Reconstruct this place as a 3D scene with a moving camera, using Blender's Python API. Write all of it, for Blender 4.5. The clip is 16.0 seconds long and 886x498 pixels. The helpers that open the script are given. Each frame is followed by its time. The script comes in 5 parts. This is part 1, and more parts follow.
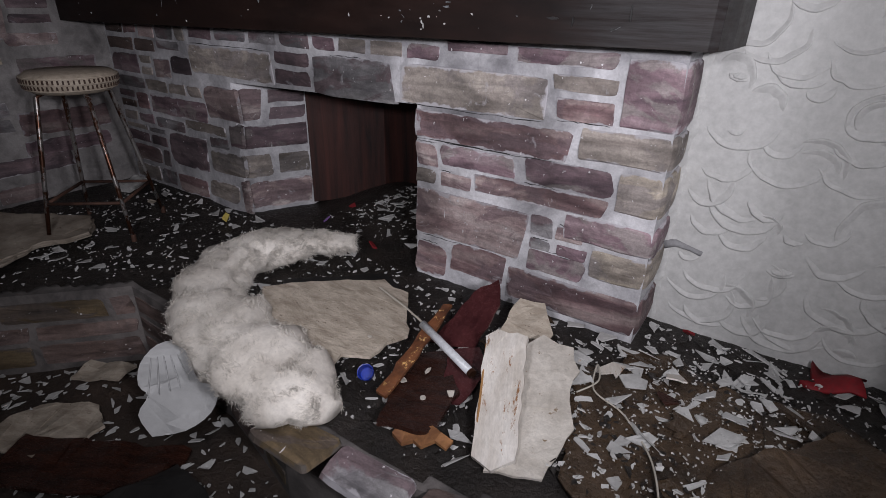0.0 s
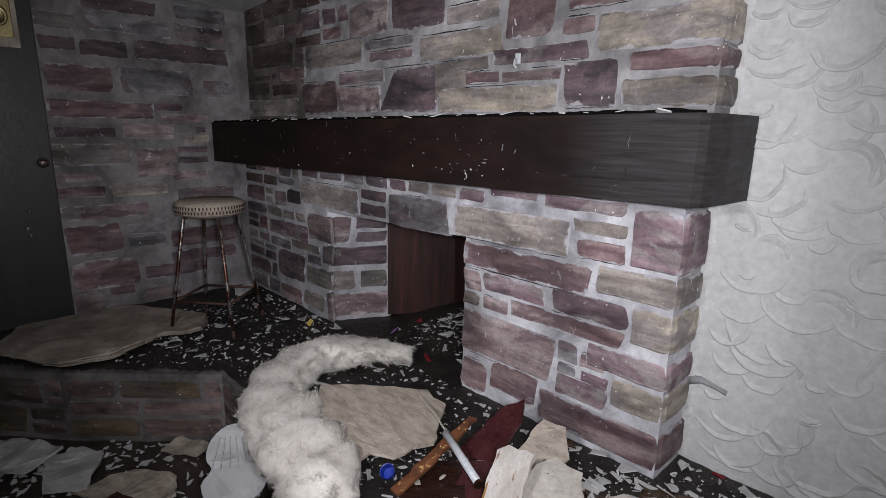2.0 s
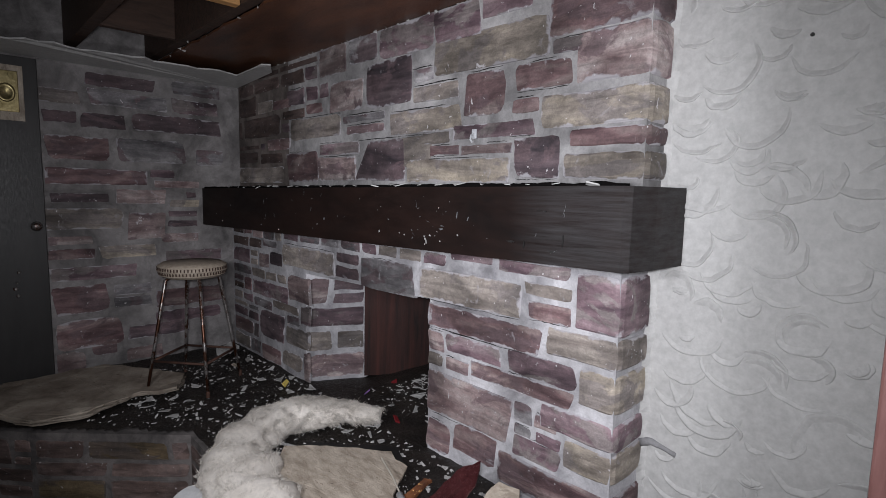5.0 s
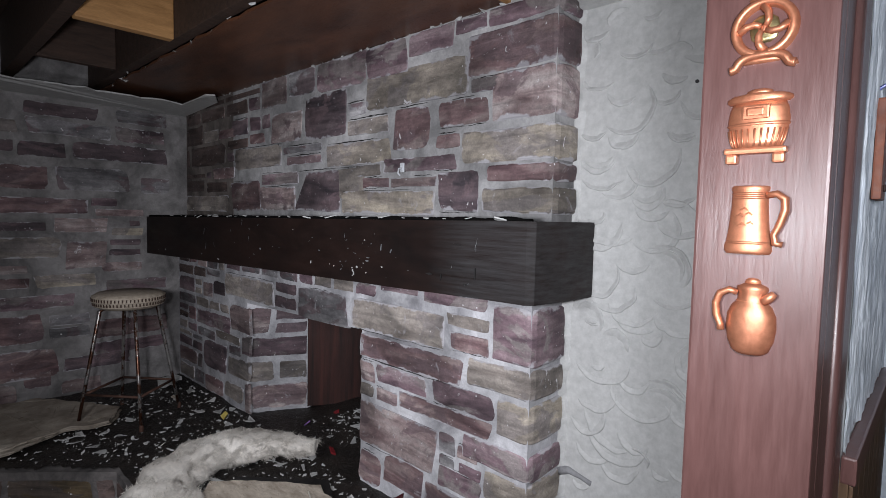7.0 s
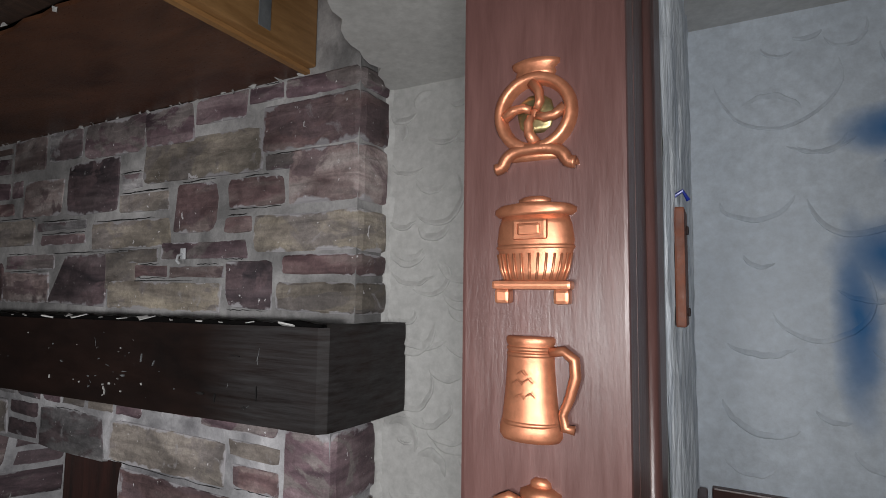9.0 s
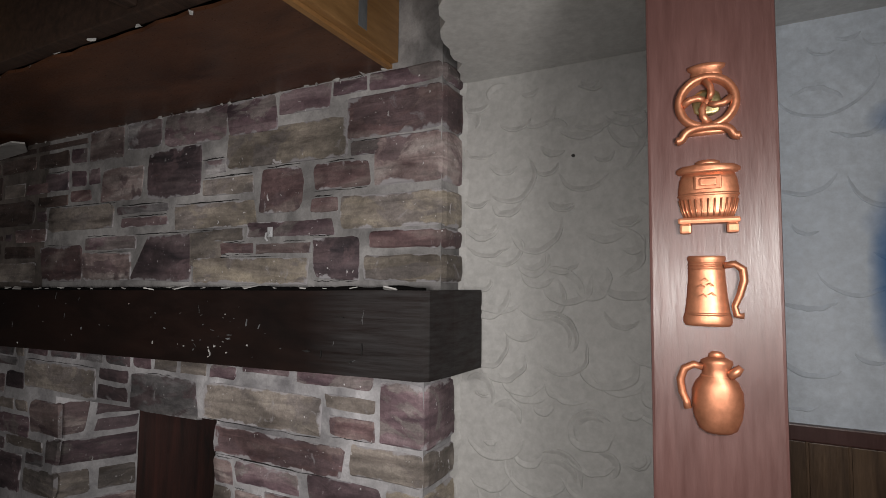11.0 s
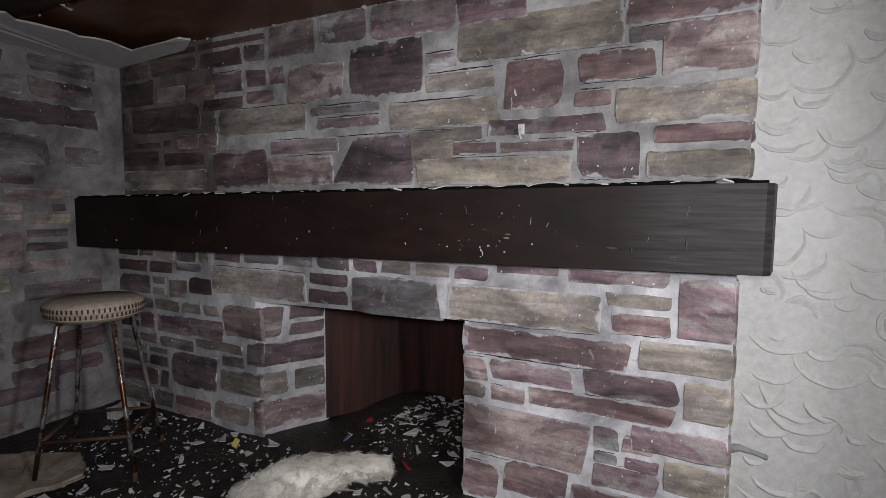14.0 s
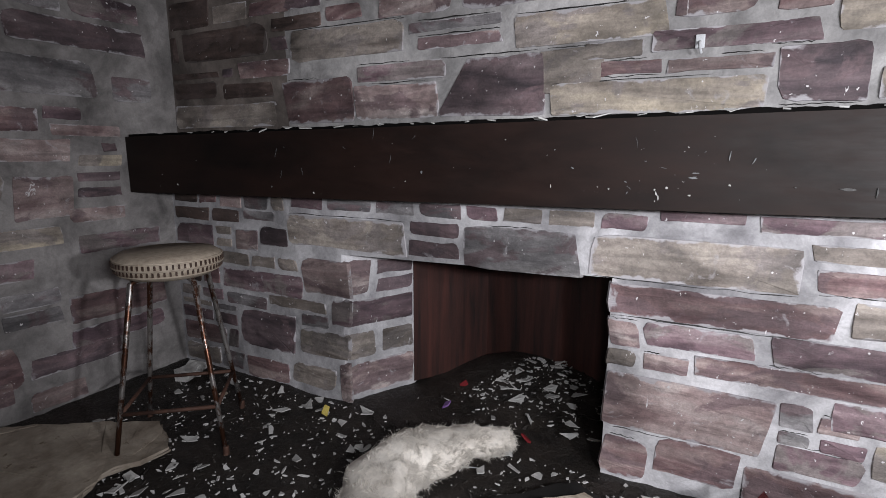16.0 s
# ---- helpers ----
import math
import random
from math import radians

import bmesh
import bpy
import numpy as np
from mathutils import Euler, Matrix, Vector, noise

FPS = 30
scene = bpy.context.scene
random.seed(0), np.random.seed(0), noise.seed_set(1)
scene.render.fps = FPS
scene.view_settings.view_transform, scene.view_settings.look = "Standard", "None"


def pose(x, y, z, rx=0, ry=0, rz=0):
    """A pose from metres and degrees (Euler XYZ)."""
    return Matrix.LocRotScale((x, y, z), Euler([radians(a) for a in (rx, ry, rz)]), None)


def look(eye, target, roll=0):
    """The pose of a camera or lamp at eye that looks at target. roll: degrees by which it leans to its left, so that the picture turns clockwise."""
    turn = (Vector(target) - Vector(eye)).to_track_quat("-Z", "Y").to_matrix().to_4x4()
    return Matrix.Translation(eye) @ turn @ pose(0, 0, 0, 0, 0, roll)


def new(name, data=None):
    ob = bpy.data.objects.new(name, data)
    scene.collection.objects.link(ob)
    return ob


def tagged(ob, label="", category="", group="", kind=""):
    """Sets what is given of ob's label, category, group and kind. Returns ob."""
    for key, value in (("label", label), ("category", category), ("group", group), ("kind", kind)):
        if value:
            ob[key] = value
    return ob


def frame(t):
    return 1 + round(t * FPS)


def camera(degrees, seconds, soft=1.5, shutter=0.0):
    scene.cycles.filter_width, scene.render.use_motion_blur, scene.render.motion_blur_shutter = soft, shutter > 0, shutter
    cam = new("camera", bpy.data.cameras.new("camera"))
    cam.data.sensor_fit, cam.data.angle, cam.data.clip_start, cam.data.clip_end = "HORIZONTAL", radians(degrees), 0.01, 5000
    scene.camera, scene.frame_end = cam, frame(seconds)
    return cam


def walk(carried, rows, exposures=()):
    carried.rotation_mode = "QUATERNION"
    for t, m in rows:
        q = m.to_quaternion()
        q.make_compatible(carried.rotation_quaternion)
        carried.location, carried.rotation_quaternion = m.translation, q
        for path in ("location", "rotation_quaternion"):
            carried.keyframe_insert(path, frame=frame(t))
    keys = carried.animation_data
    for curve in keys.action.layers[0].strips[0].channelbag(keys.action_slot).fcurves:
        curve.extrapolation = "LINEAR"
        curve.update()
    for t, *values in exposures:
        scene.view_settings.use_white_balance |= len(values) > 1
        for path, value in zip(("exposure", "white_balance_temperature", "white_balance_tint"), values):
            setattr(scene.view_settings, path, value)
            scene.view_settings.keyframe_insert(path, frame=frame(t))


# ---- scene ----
# The camera and its walk
cam = camera(80.3, 16.0, soft=0.85)
PATH = [
    (0.0, (0.0080, 0.0038, 1.5187), (-0.4087, 0.6376, 1.1571), 1.3),
    (0.5, (0.0437, -0.0445, 1.5494), (-0.4129, 0.5939, 1.2508), 1.3),
    (1.0, (0.1336, -0.0529, 1.5838), (-0.3667, 0.5741, 1.3335), 1.2),
    (1.5, (0.2869, -0.0130, 1.6065), (-0.2671, 0.5821, 1.3957), 1.2),
    (2.0, (0.3704, -0.0168, 1.6208), (-0.2167, 0.5544, 1.4339), 1.1),
    (2.5, (0.4187, -0.0143, 1.6397), (-0.1856, 0.5439, 1.4717), 1.1),
    (3.0, (0.4481, 0.0000, 1.6460), (-0.1613, 0.5594, 1.5007), 1.1),
    (3.5, (0.4691, 0.0181, 1.6443), (-0.1415, 0.5800, 1.5145), 1.1),
    (4.0, (0.4981, 0.0386, 1.6447), (-0.1092, 0.6073, 1.5296), 1.1),
    (6.5, (0.7060, 0.0504, 1.6750), (0.1088, 0.6376, 1.6103), 1.2),
    (7.0, (0.7413, 0.1672, 1.6922), (0.1630, 0.7736, 1.6393), 1.3),
    (7.5, (0.7371, 0.3490, 1.7342), (0.2167, 1.0080, 1.7090), 1.2),
    (8.0, (0.7207, 0.4712, 1.7808), (0.2621, 1.1747, 1.7989), 1.2),
    (8.2, (0.7140, 0.5040, 1.7888), (0.2734, 1.2184, 1.8232), 1.2),
    (10.3, (0.6749, 0.3881, 1.7430), (0.3121, 1.1416, 1.8215), 0.4),
    (10.5, (0.6598, 0.3003, 1.7367), (0.2957, 1.0538, 1.8102), 0.5),
    (11.0, (0.5615, 0.1932, 1.7023), (0.1764, 0.9374, 1.7573), 0.5),
    (11.5, (0.3125, 0.1890, 1.6388), (-0.0962, 0.9219, 1.6796), 0.5),
    (12.0, (0.1239, 0.1676, 1.6174), (-0.2864, 0.9005, 1.6254), 0.5),
    (12.5, (-0.0706, 0.0000, 1.6540), (-0.4834, 0.7316, 1.6367), 0.5),
    (13.0, (-0.2310, -0.1478, 1.6460), (-0.6472, 0.5813, 1.6212), 0.4),
    (13.5, (-0.2768, -0.2041, 1.6288), (-0.6796, 0.5313, 1.5817), 0.4),
    (14.0, (-0.3608, -0.2188, 1.6132), (-0.7430, 0.5258, 1.5422), 0.3),
    (14.5, (-0.5321, -0.1970, 1.5973), (-0.9135, 0.5456, 1.5011), 0.3),
    (15.0, (-0.7476, -0.1289, 1.5977), (-1.1361, 0.6077, 1.4885), 0.4),
    (15.5, (-0.8459, -0.0869, 1.5830), (-1.2340, 0.6472, 1.4574), 0.2),
    (16.0, (-0.9345, -0.1294, 1.5687), (-1.3217, 0.6002, 1.4154), 0.1),
]
EXPOSURES = [
    (0.0, -0.15, 6450, 14), (1.0, -0.06, 6420, 14), (2.0, 0.04, 6400, 12), (4.0, 0.22, 6400, 11), (6.5, -0.03, 6350, 10), (7.5, 0.12, 6200, 8), (8.2, -0.22, 6350, 6), (10.3, -0.98, 7150, 10),
    (11.0, -0.74, 7150, 10), (11.5, -0.22, 7100, 9), (12.5, -0.33, 6900, 9), (13.5, -0.07, 6650, 9), (14.5, 0.14, 6600, 9), (15.5, 0.56, 6500, 9), (16.0, 0.55, 6500, 10),
]
walk(cam, [(t, look(eye, target, roll)) for t, eye, target, roll in PATH], EXPOSURES)

# ---- light: the torch that is carried along, and a trace of daylight ----
world = bpy.data.worlds.new("world")
scene.world = world
world.use_nodes = True
world.node_tree.nodes["Background"].inputs["Color"].default_value = (0.55, 0.65, 0.8, 1)
world.node_tree.nodes["Background"].inputs["Strength"].default_value = 0.002


def torch(name, eye, target, watts, cone, radius):
    data = bpy.data.lights.new(name, "SPOT")
    data.energy, data.spot_size, data.spot_blend, data.shadow_soft_size = watts, radians(cone), 1.0, radius
    data.color = (0.97, 0.965, 1.0)
    ob = new(name, data)
    ob.matrix_world = look(eye, target)
    return ob


torch("torch_right", (0.80, 0.33, 1.76), (0.2, 1.92, 1.7), 42, 150, 0.06)
torch("torch_middle", (0.50, 0.02, 1.68), (-1.2, 1.75, 1.2), 92, 132, 0.06)
torch("torch_stride", (-0.30, -0.20, 1.68), (-1.25, 1.75, 1.1), 60, 104, 0.06)
torch("torch_left", (-0.86, -0.10, 1.62), (-2.6, 1.6, 1.2), 26, 130, 0.06)


# ---- materials ----
def material(name):
    mat = bpy.data.materials.new(name)
    mat.use_nodes = True
    nt = mat.node_tree
    return mat, nt, nt.nodes["Principled BSDF"]


def mapped(nt, scale=(1, 1, 1), kind="Object"):
    co = nt.nodes.new("ShaderNodeTexCoord")
    mp = nt.nodes.new("ShaderNodeMapping")
    mp.inputs["Scale"].default_value = scale
    nt.links.new(co.outputs[kind], mp.inputs["Vector"])
    return mp.outputs["Vector"]


def noise_tex(nt, vec, scale, detail=6, rough=0.6, distort=0.0):
    n = nt.nodes.new("ShaderNodeTexNoise")
    n.inputs["Scale"].default_value, n.inputs["Detail"].default_value = scale, detail
    n.inputs["Roughness"].default_value, n.inputs["Distortion"].default_value = rough, distort
    nt.links.new(vec, n.inputs["Vector"])
    return n.outputs["Fac"]


def ramp(nt, fac, stops):
    r = nt.nodes.new("ShaderNodeValToRGB")
    els = r.color_ramp.elements
    while len(els) < len(stops):
        els.new(0.5)
    for e, (p, c) in zip(els, stops):
        e.position, e.color = p, (*c, 1)
    nt.links.new(fac, r.inputs["Fac"])
    return r.outputs["Color"]


def mix(nt, fac, a, b, mode="MIX"):
    m = nt.nodes.new("ShaderNodeMix")
    m.data_type, m.blend_type = "RGBA", mode
    for sock, v in ((0, fac), (6, a), (7, b)):
        if isinstance(v, (int, float)):
            m.inputs[sock].default_value = v
        elif isinstance(v, tuple):
            m.inputs[sock].default_value = (*v, 1)
        else:
            nt.links.new(v, m.inputs[sock])
    return m.outputs[2]


def bump(nt, bsdf, height, strength, distance=0.01):
    b = nt.nodes.new("ShaderNodeBump")
    b.inputs["Strength"].default_value, b.inputs["Distance"].default_value = strength, distance
    nt.links.new(height, b.inputs["Height"])
    nt.links.new(b.outputs["Normal"], bsdf.inputs["Normal"])
    return b


def grey(v):
    return (v, v, v)


def band(nt, fac, lo, hi):
    return ramp(nt, fac, [(lo, grey(0)), (hi, grey(1))])


def worn(name, dark, light, scale=8.0, stretch=(1, 1, 1), rough=(0.55, 0.9), relief=0.5, depth=0.004, fleck=None, fleck_at=0.68, metal=0.0, fine=60.0, kind="Object", sheen=0.5):
    """A surface with grain in two scales, stains and relief, and flecks of a second colour if given."""
    mat, nt, bsdf = material(name)
    vec = mapped(nt, stretch, kind)
    big, small = noise_tex(nt, vec, scale, 8, 0.65, 0.4), noise_tex(nt, vec, fine, 6, 0.7)
    col = ramp(nt, big, [(0.3, dark), (0.7, light)])
    col = mix(nt, 0.35, col, ramp(nt, small, [(0.3, grey(0.25)), (0.7, grey(1.0))]), "MULTIPLY")
    if fleck:
        col = mix(nt, band(nt, noise_tex(nt, vec, scale * 3.1, 10, 0.75), fleck_at, fleck_at + 0.05), col, fleck)
    info = nt.nodes.new("ShaderNodeObjectInfo")
    hsv = nt.nodes.new("ShaderNodeHueSaturation")
    val = nt.nodes.new("ShaderNodeMapRange")
    val.inputs["To Min"].default_value, val.inputs["To Max"].default_value = 0.82, 1.18
    nt.links.new(info.outputs["Random"], val.inputs["Value"])
    nt.links.new(val.outputs["Result"], hsv.inputs["Value"])
    nt.links.new(col, hsv.inputs["Color"])
    nt.links.new(hsv.outputs["Color"], bsdf.inputs["Base Color"])
    nt.links.new(ramp(nt, small, [(0.3, grey(rough[0])), (0.7, grey(rough[1]))]), bsdf.inputs["Roughness"])
    bsdf.inputs["Metallic"].default_value, bsdf.inputs["Specular IOR Level"].default_value = metal, sheen
    bump(nt, bsdf, mix(nt, 0.5, big, small), relief, depth)
    return mat


def stone_mat(name, dark, light, streak, other, corner=False, pointing=(0.45, 0.44, 0.465)):
    """Sandstone with level bedding streaks, blotches of a second tone, soot stains, smeared mortar and pale specks."""
    mat, nt, bsdf = material(name)
    info = nt.nodes.new("ShaderNodeObjectInfo")
    co = nt.nodes.new("ShaderNodeTexCoord")
    place = nt.nodes.new("ShaderNodeNewGeometry").outputs["Position"]
    add = nt.nodes.new("ShaderNodeVectorMath")
    nt.links.new(co.outputs["Object"], add.inputs[0])
    mul = nt.nodes.new("ShaderNodeMath")
    mul.operation, mul.inputs[1].default_value = "MULTIPLY", 37.0
    nt.links.new(info.outputs["Random"], mul.inputs[0])
    nt.links.new(mul.outputs[0], add.inputs[1])
    vec = add.outputs[0]
    def stretched(scale):
        mp = nt.nodes.new("ShaderNodeMapping")
        mp.inputs["Scale"].default_value = scale
        nt.links.new(vec, mp.inputs["Vector"])
        return mp.outputs["Vector"]

    beds = noise_tex(nt, stretched((0.7, 1.0, 3.2)), 3.4, 4, 0.5, 1.0)
    lines = noise_tex(nt, stretched((0.5, 1.0, 3.6)), 7.0, 5, 0.55, 0.9)
    blot = noise_tex(nt, stretched((0.8, 1.0, 1.5)), 4.5, 7, 0.58, 1.0)
    grit = noise_tex(nt, stretched((1.0, 1.0, 1.3)), 34, 9, 0.72, 0.5)
    fine = noise_tex(nt, vec, 150, 4, 0.7)
    col = ramp(nt, beds, [(0.32, dark), (0.5, light), (0.68, streak)])
    col = mix(nt, ramp(nt, blot, [(0.52, grey(0)), (0.57, grey(0.8))]), col, other)
    col = mix(nt, 0.42, col, ramp(nt, lines, [(0.33, grey(0.42)), (0.5, grey(1.0)), (0.66, grey(1.5))]), "MULTIPLY")
    col = mix(nt, 0.38, col, ramp(nt, grit, [(0.36, grey(0.45)), (0.62, grey(1.4))]), "MULTIPLY")
    col = mix(nt, 0.3, col, ramp(nt, fine, [(0.3, grey(0.5)), (0.65, grey(1.4))]), "MULTIPLY")
    soot = noise_tex(nt, place, 2.3, 6, 0.6, 0.5)
    col = mix(nt, 1.0, col, ramp(nt, soot, [(0.38, grey(1.22)), (0.62, grey(0.52))]), "MULTIPLY")
    smear = noise_tex(nt, place, 9, 7, 0.65, 1.2)
    col = mix(nt, ramp(nt, smear, [(0.62, grey(0)), (0.70, grey(0.5))]), col, pointing)
    # mortar left on the edges by the pointing
    axes = nt.nodes.new("ShaderNodeSeparateXYZ")
    nt.links.new(co.outputs["Generated"], axes.inputs[0])

    def calc(op, a, b):
        n = nt.nodes.new("ShaderNodeMath")
        n.operation = op
        for i, v in enumerate((a, b)):
            if isinstance(v, (int, float)):
                n.inputs[i].default_value = v
            else:
                nt.links.new(v, n.inputs[i])
        return n.outputs[0]

    ends = calc("MULTIPLY", axes.outputs["X"] if corner else calc("MINIMUM", axes.outputs["X"], calc("SUBTRACT", 1.0, axes.outputs["X"])), 2.6)
    edge = calc("MINIMUM", ends, calc("MINIMUM", axes.outputs["Z"], calc("SUBTRACT", 1.0, axes.outputs["Z"])))
    left = calc("SUBTRACT", noise_tex(nt, place, 11, 4, 0.6, 0.3), calc("MULTIPLY", edge, 1.9))
    col = mix(nt, ramp(nt, left, [(0.37, grey(0)), (0.45, grey(0.85))]), col, pointing)
    specks = noise_tex(nt, vec, 48, 3, 0.6)
    col = mix(nt, band(nt, specks, 0.70, 0.715), col, (0.7, 0.68, 0.7))
    drips = noise_tex(nt, stretched((1.0, 1.0, 0.45)), 21, 5, 0.7, 0.8)
    col = mix(nt, band(nt, drips, 0.682, 0.692), col, (0.68, 0.66, 0.68))
    hsv = nt.nodes.new("ShaderNodeHueSaturation")
    val = nt.nodes.new("ShaderNodeMapRange")
    hsv.inputs["Saturation"].default_value = 1.16
    val.inputs["To Min"].default_value, val.inputs["To Max"].default_value = 0.66, 1.17
    nt.links.new(info.outputs["Random"], val.inputs["Value"])
    nt.links.new(val.outputs["Result"], hsv.inputs["Value"])
    nt.links.new(col, hsv.inputs["Color"])
    nt.links.new(hsv.outputs["Color"], bsdf.inputs["Base Color"])
    nt.links.new(ramp(nt, grit, [(0.3, grey(0.6)), (0.7, grey(0.9))]), bsdf.inputs["Roughness"])
    bump(nt, bsdf, mix(nt, 0.3, mix(nt, 0.3, lines, blot), grit), 0.9, 0.012)
    return mat


def mortar_mat(name, dark, light):
    """Hand-pointed mortar, uneven in tone and relief, with the soot stains of the wall."""
    mat, nt, bsdf = material(name)
    place = nt.nodes.new("ShaderNodeNewGeometry").outputs["Position"]
    big, mid, fine = noise_tex(nt, place, 5, 6, 0.6, 0.8), noise_tex(nt, place, 22, 5, 0.6, 0.8), noise_tex(nt, place, 140, 4, 0.7)
    col = ramp(nt, big, [(0.30, dark), (0.56, light)])
    col = mix(nt, 0.32, col, ramp(nt, mid, [(0.33, grey(0.55)), (0.6, grey(1.15))]), "MULTIPLY")
    col = mix(nt, 0.25, col, ramp(nt, fine, [(0.3, grey(0.5)), (0.65, grey(1.2))]), "MULTIPLY")
    soot = noise_tex(nt, place, 2.3, 6, 0.6, 0.5)
    col = mix(nt, 1.0, col, ramp(nt, soot, [(0.38, grey(1.2)), (0.62, grey(0.55))]), "MULTIPLY")
    nt.links.new(col, bsdf.inputs["Base Color"])
    bsdf.inputs["Roughness"].default_value = 0.9
    bump(nt, bsdf, mix(nt, 0.4, mid, mix(nt, 0.3, big, fine)), 0.7, 0.009)
    return mat


PURPLE_TONE, TAN_TONE, GREY_TONE, ROSE_TONE = (0.17, 0.125, 0.135), (0.36, 0.31, 0.265), (0.255, 0.23, 0.225), (0.32, 0.24, 0.23)
TONES = {
    "P": ("stone_purple", (0.09, 0.064, 0.076), (0.195, 0.14, 0.157), (0.32, 0.255, 0.27), GREY_TONE),
    "R": ("stone_maroon", (0.10, 0.064, 0.069), (0.21, 0.145, 0.148), (0.36, 0.295, 0.285), PURPLE_TONE),
    "K": ("stone_pink", (0.2, 0.145, 0.147), (0.36, 0.29, 0.285), (0.49, 0.435, 0.425), PURPLE_TONE),
    "T": ("stone_tan", (0.19, 0.165, 0.145), (0.37, 0.33, 0.29), (0.49, 0.435, 0.36), GREY_TONE),
    "O": ("stone_olive", (0.165, 0.143, 0.13), (0.305, 0.272, 0.25), (0.42, 0.38, 0.345), GREY_TONE),
    "G": ("stone_grey", (0.12, 0.115, 0.122), (0.26, 0.25, 0.26), (0.37, 0.36, 0.365), PURPLE_TONE),
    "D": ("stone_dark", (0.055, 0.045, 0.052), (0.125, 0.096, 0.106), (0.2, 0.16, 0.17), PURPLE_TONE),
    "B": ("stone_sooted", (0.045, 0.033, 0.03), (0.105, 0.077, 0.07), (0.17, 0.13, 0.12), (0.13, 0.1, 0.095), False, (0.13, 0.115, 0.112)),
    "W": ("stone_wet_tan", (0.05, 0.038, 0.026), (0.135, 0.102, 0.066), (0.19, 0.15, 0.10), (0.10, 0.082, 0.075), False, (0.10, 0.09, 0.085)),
}
STONE = {key: stone_mat(*tone) for key, tone in TONES.items()}
QUOIN = {key: stone_mat(TONES[key][0] + "_corner", *TONES[key][1:], corner=True) for key in "RTPOK"}
MORTAR = mortar_mat("mortar", (0.29, 0.285, 0.305), (0.55, 0.545, 0.57))
GREYMORTAR = mortar_mat("grey_mortar", (0.26, 0.255, 0.258), (0.45, 0.442, 0.445))
MIDMORTAR = mortar_mat("mid_grey_mortar", (0.165, 0.156, 0.156), (0.32, 0.306, 0.304))
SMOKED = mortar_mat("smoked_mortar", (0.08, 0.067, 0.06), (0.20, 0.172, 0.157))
DARKMORTAR = mortar_mat("dark_wet_mortar", (0.06, 0.055, 0.055), (0.16, 0.145, 0.14))
PLASTER = worn("plaster", (0.54, 0.54, 0.53), (0.61, 0.61, 0.60), 3, rough=(0.5, 0.8), relief=0.35, depth=0.004, fine=35)
MANTEL = worn("mantel_paint", (0.007, 0.0048, 0.0046), (0.023, 0.0118, 0.0095), 4, (0.5, 1.6, 1.6), rough=(0.5, 0.62), relief=0.2, depth=0.003, fleck=(0.06, 0.048, 0.045), fleck_at=0.66, fine=14, sheen=0.22)


def dusty_end():
    """Grey brushed dust towards one end of the mantel."""
    nt = MANTEL.node_tree
    bsdf = nt.nodes["Principled BSDF"]
    base = bsdf.inputs["Base Color"].links[0].from_socket
    axes = nt.nodes.new("ShaderNodeSeparateXYZ")
    nt.links.new(nt.nodes.new("ShaderNodeNewGeometry").outputs["Position"], axes.inputs[0])
    reach = nt.nodes.new("ShaderNodeMapRange")
    reach.inputs["From Min"].default_value, reach.inputs["From Max"].default_value = -0.66, -0.46
    nt.links.new(axes.outputs["X"], reach.inputs["Value"])
    brushed = band(nt, noise_tex(nt, mapped(nt, (0.35, 1.0, 7.0)), 11, 9, 0.7, 0.0), 0.30, 0.75)
    nt.links.new(mix(nt, mix(nt, 1.0, reach.outputs["Result"], brushed, "MULTIPLY"), base, (0.052, 0.051, 0.053)), bsdf.inputs["Base Color"])


dusty_end()
PLY = worn("stained_plywood", (0.04, 0.017, 0.011), (0.17, 0.07, 0.036), 2.2, (1, 3, 1), rough=(0.22, 0.55), relief=0.3, depth=0.003, fleck=(0.2, 0.16, 0.13), fleck_at=0.70)
JOIST = worn("old_joist", (0.03, 0.018, 0.013), (0.09, 0.05, 0.035), 6, (6, 1, 6), relief=0.4)
ORANGE = worn("fresh_joist", (0.34, 0.17, 0.06), (0.55, 0.30, 0.12), 5, (7, 1, 7), rough=(0.4, 0.7), relief=0.3)
SOIL = worn("wet_soot_floor", (0.006, 0.005, 0.0045), (0.032, 0.025, 0.021), 7, rough=(0.25, 0.8), relief=0.9, depth=0.02, fleck=(0.08, 0.055, 0.035), fleck_at=0.66)
DIRT = worn("littered_floor", (0.012, 0.009, 0.008), (0.065, 0.045, 0.034), 5, rough=(0.3, 0.9), relief=0.8, depth=0.02, fleck=(0.16, 0.13, 0.1), fleck_at=0.66)
RUST = worn("rusty_steel", (0.006, 0.003, 0.003), (0.065, 0.019, 0.014), 3, (6, 6, 0.4), rough=(0.5, 0.8), relief=0.3, metal=0.2)
BLACK = worn("black_paint", (0.012, 0.012, 0.012), (0.028, 0.026, 0.026), 4, (3, 3, 0.5), rough=(0.35, 0.6), relief=0.2, depth=0.002)
BROWN = worn("brown_gloss_paint", (0.088, 0.042, 0.038), (0.128, 0.063, 0.057), 3, (4, 4, 0.5), rough=(0.28, 0.42), relief=0.35, depth=0.003, fine=26)
COPPER = worn("copper_paint", (0.46, 0.175, 0.093), (0.61, 0.255, 0.145), 14, rough=(0.36, 0.5), relief=0.2, depth=0.002, metal=0.7, fine=120)
SHARD = worn("painted_shard", (0.36, 0.36, 0.355), (0.70, 0.70, 0.69), 9, rough=(0.4, 0.8), relief=0.4, depth=0.003)
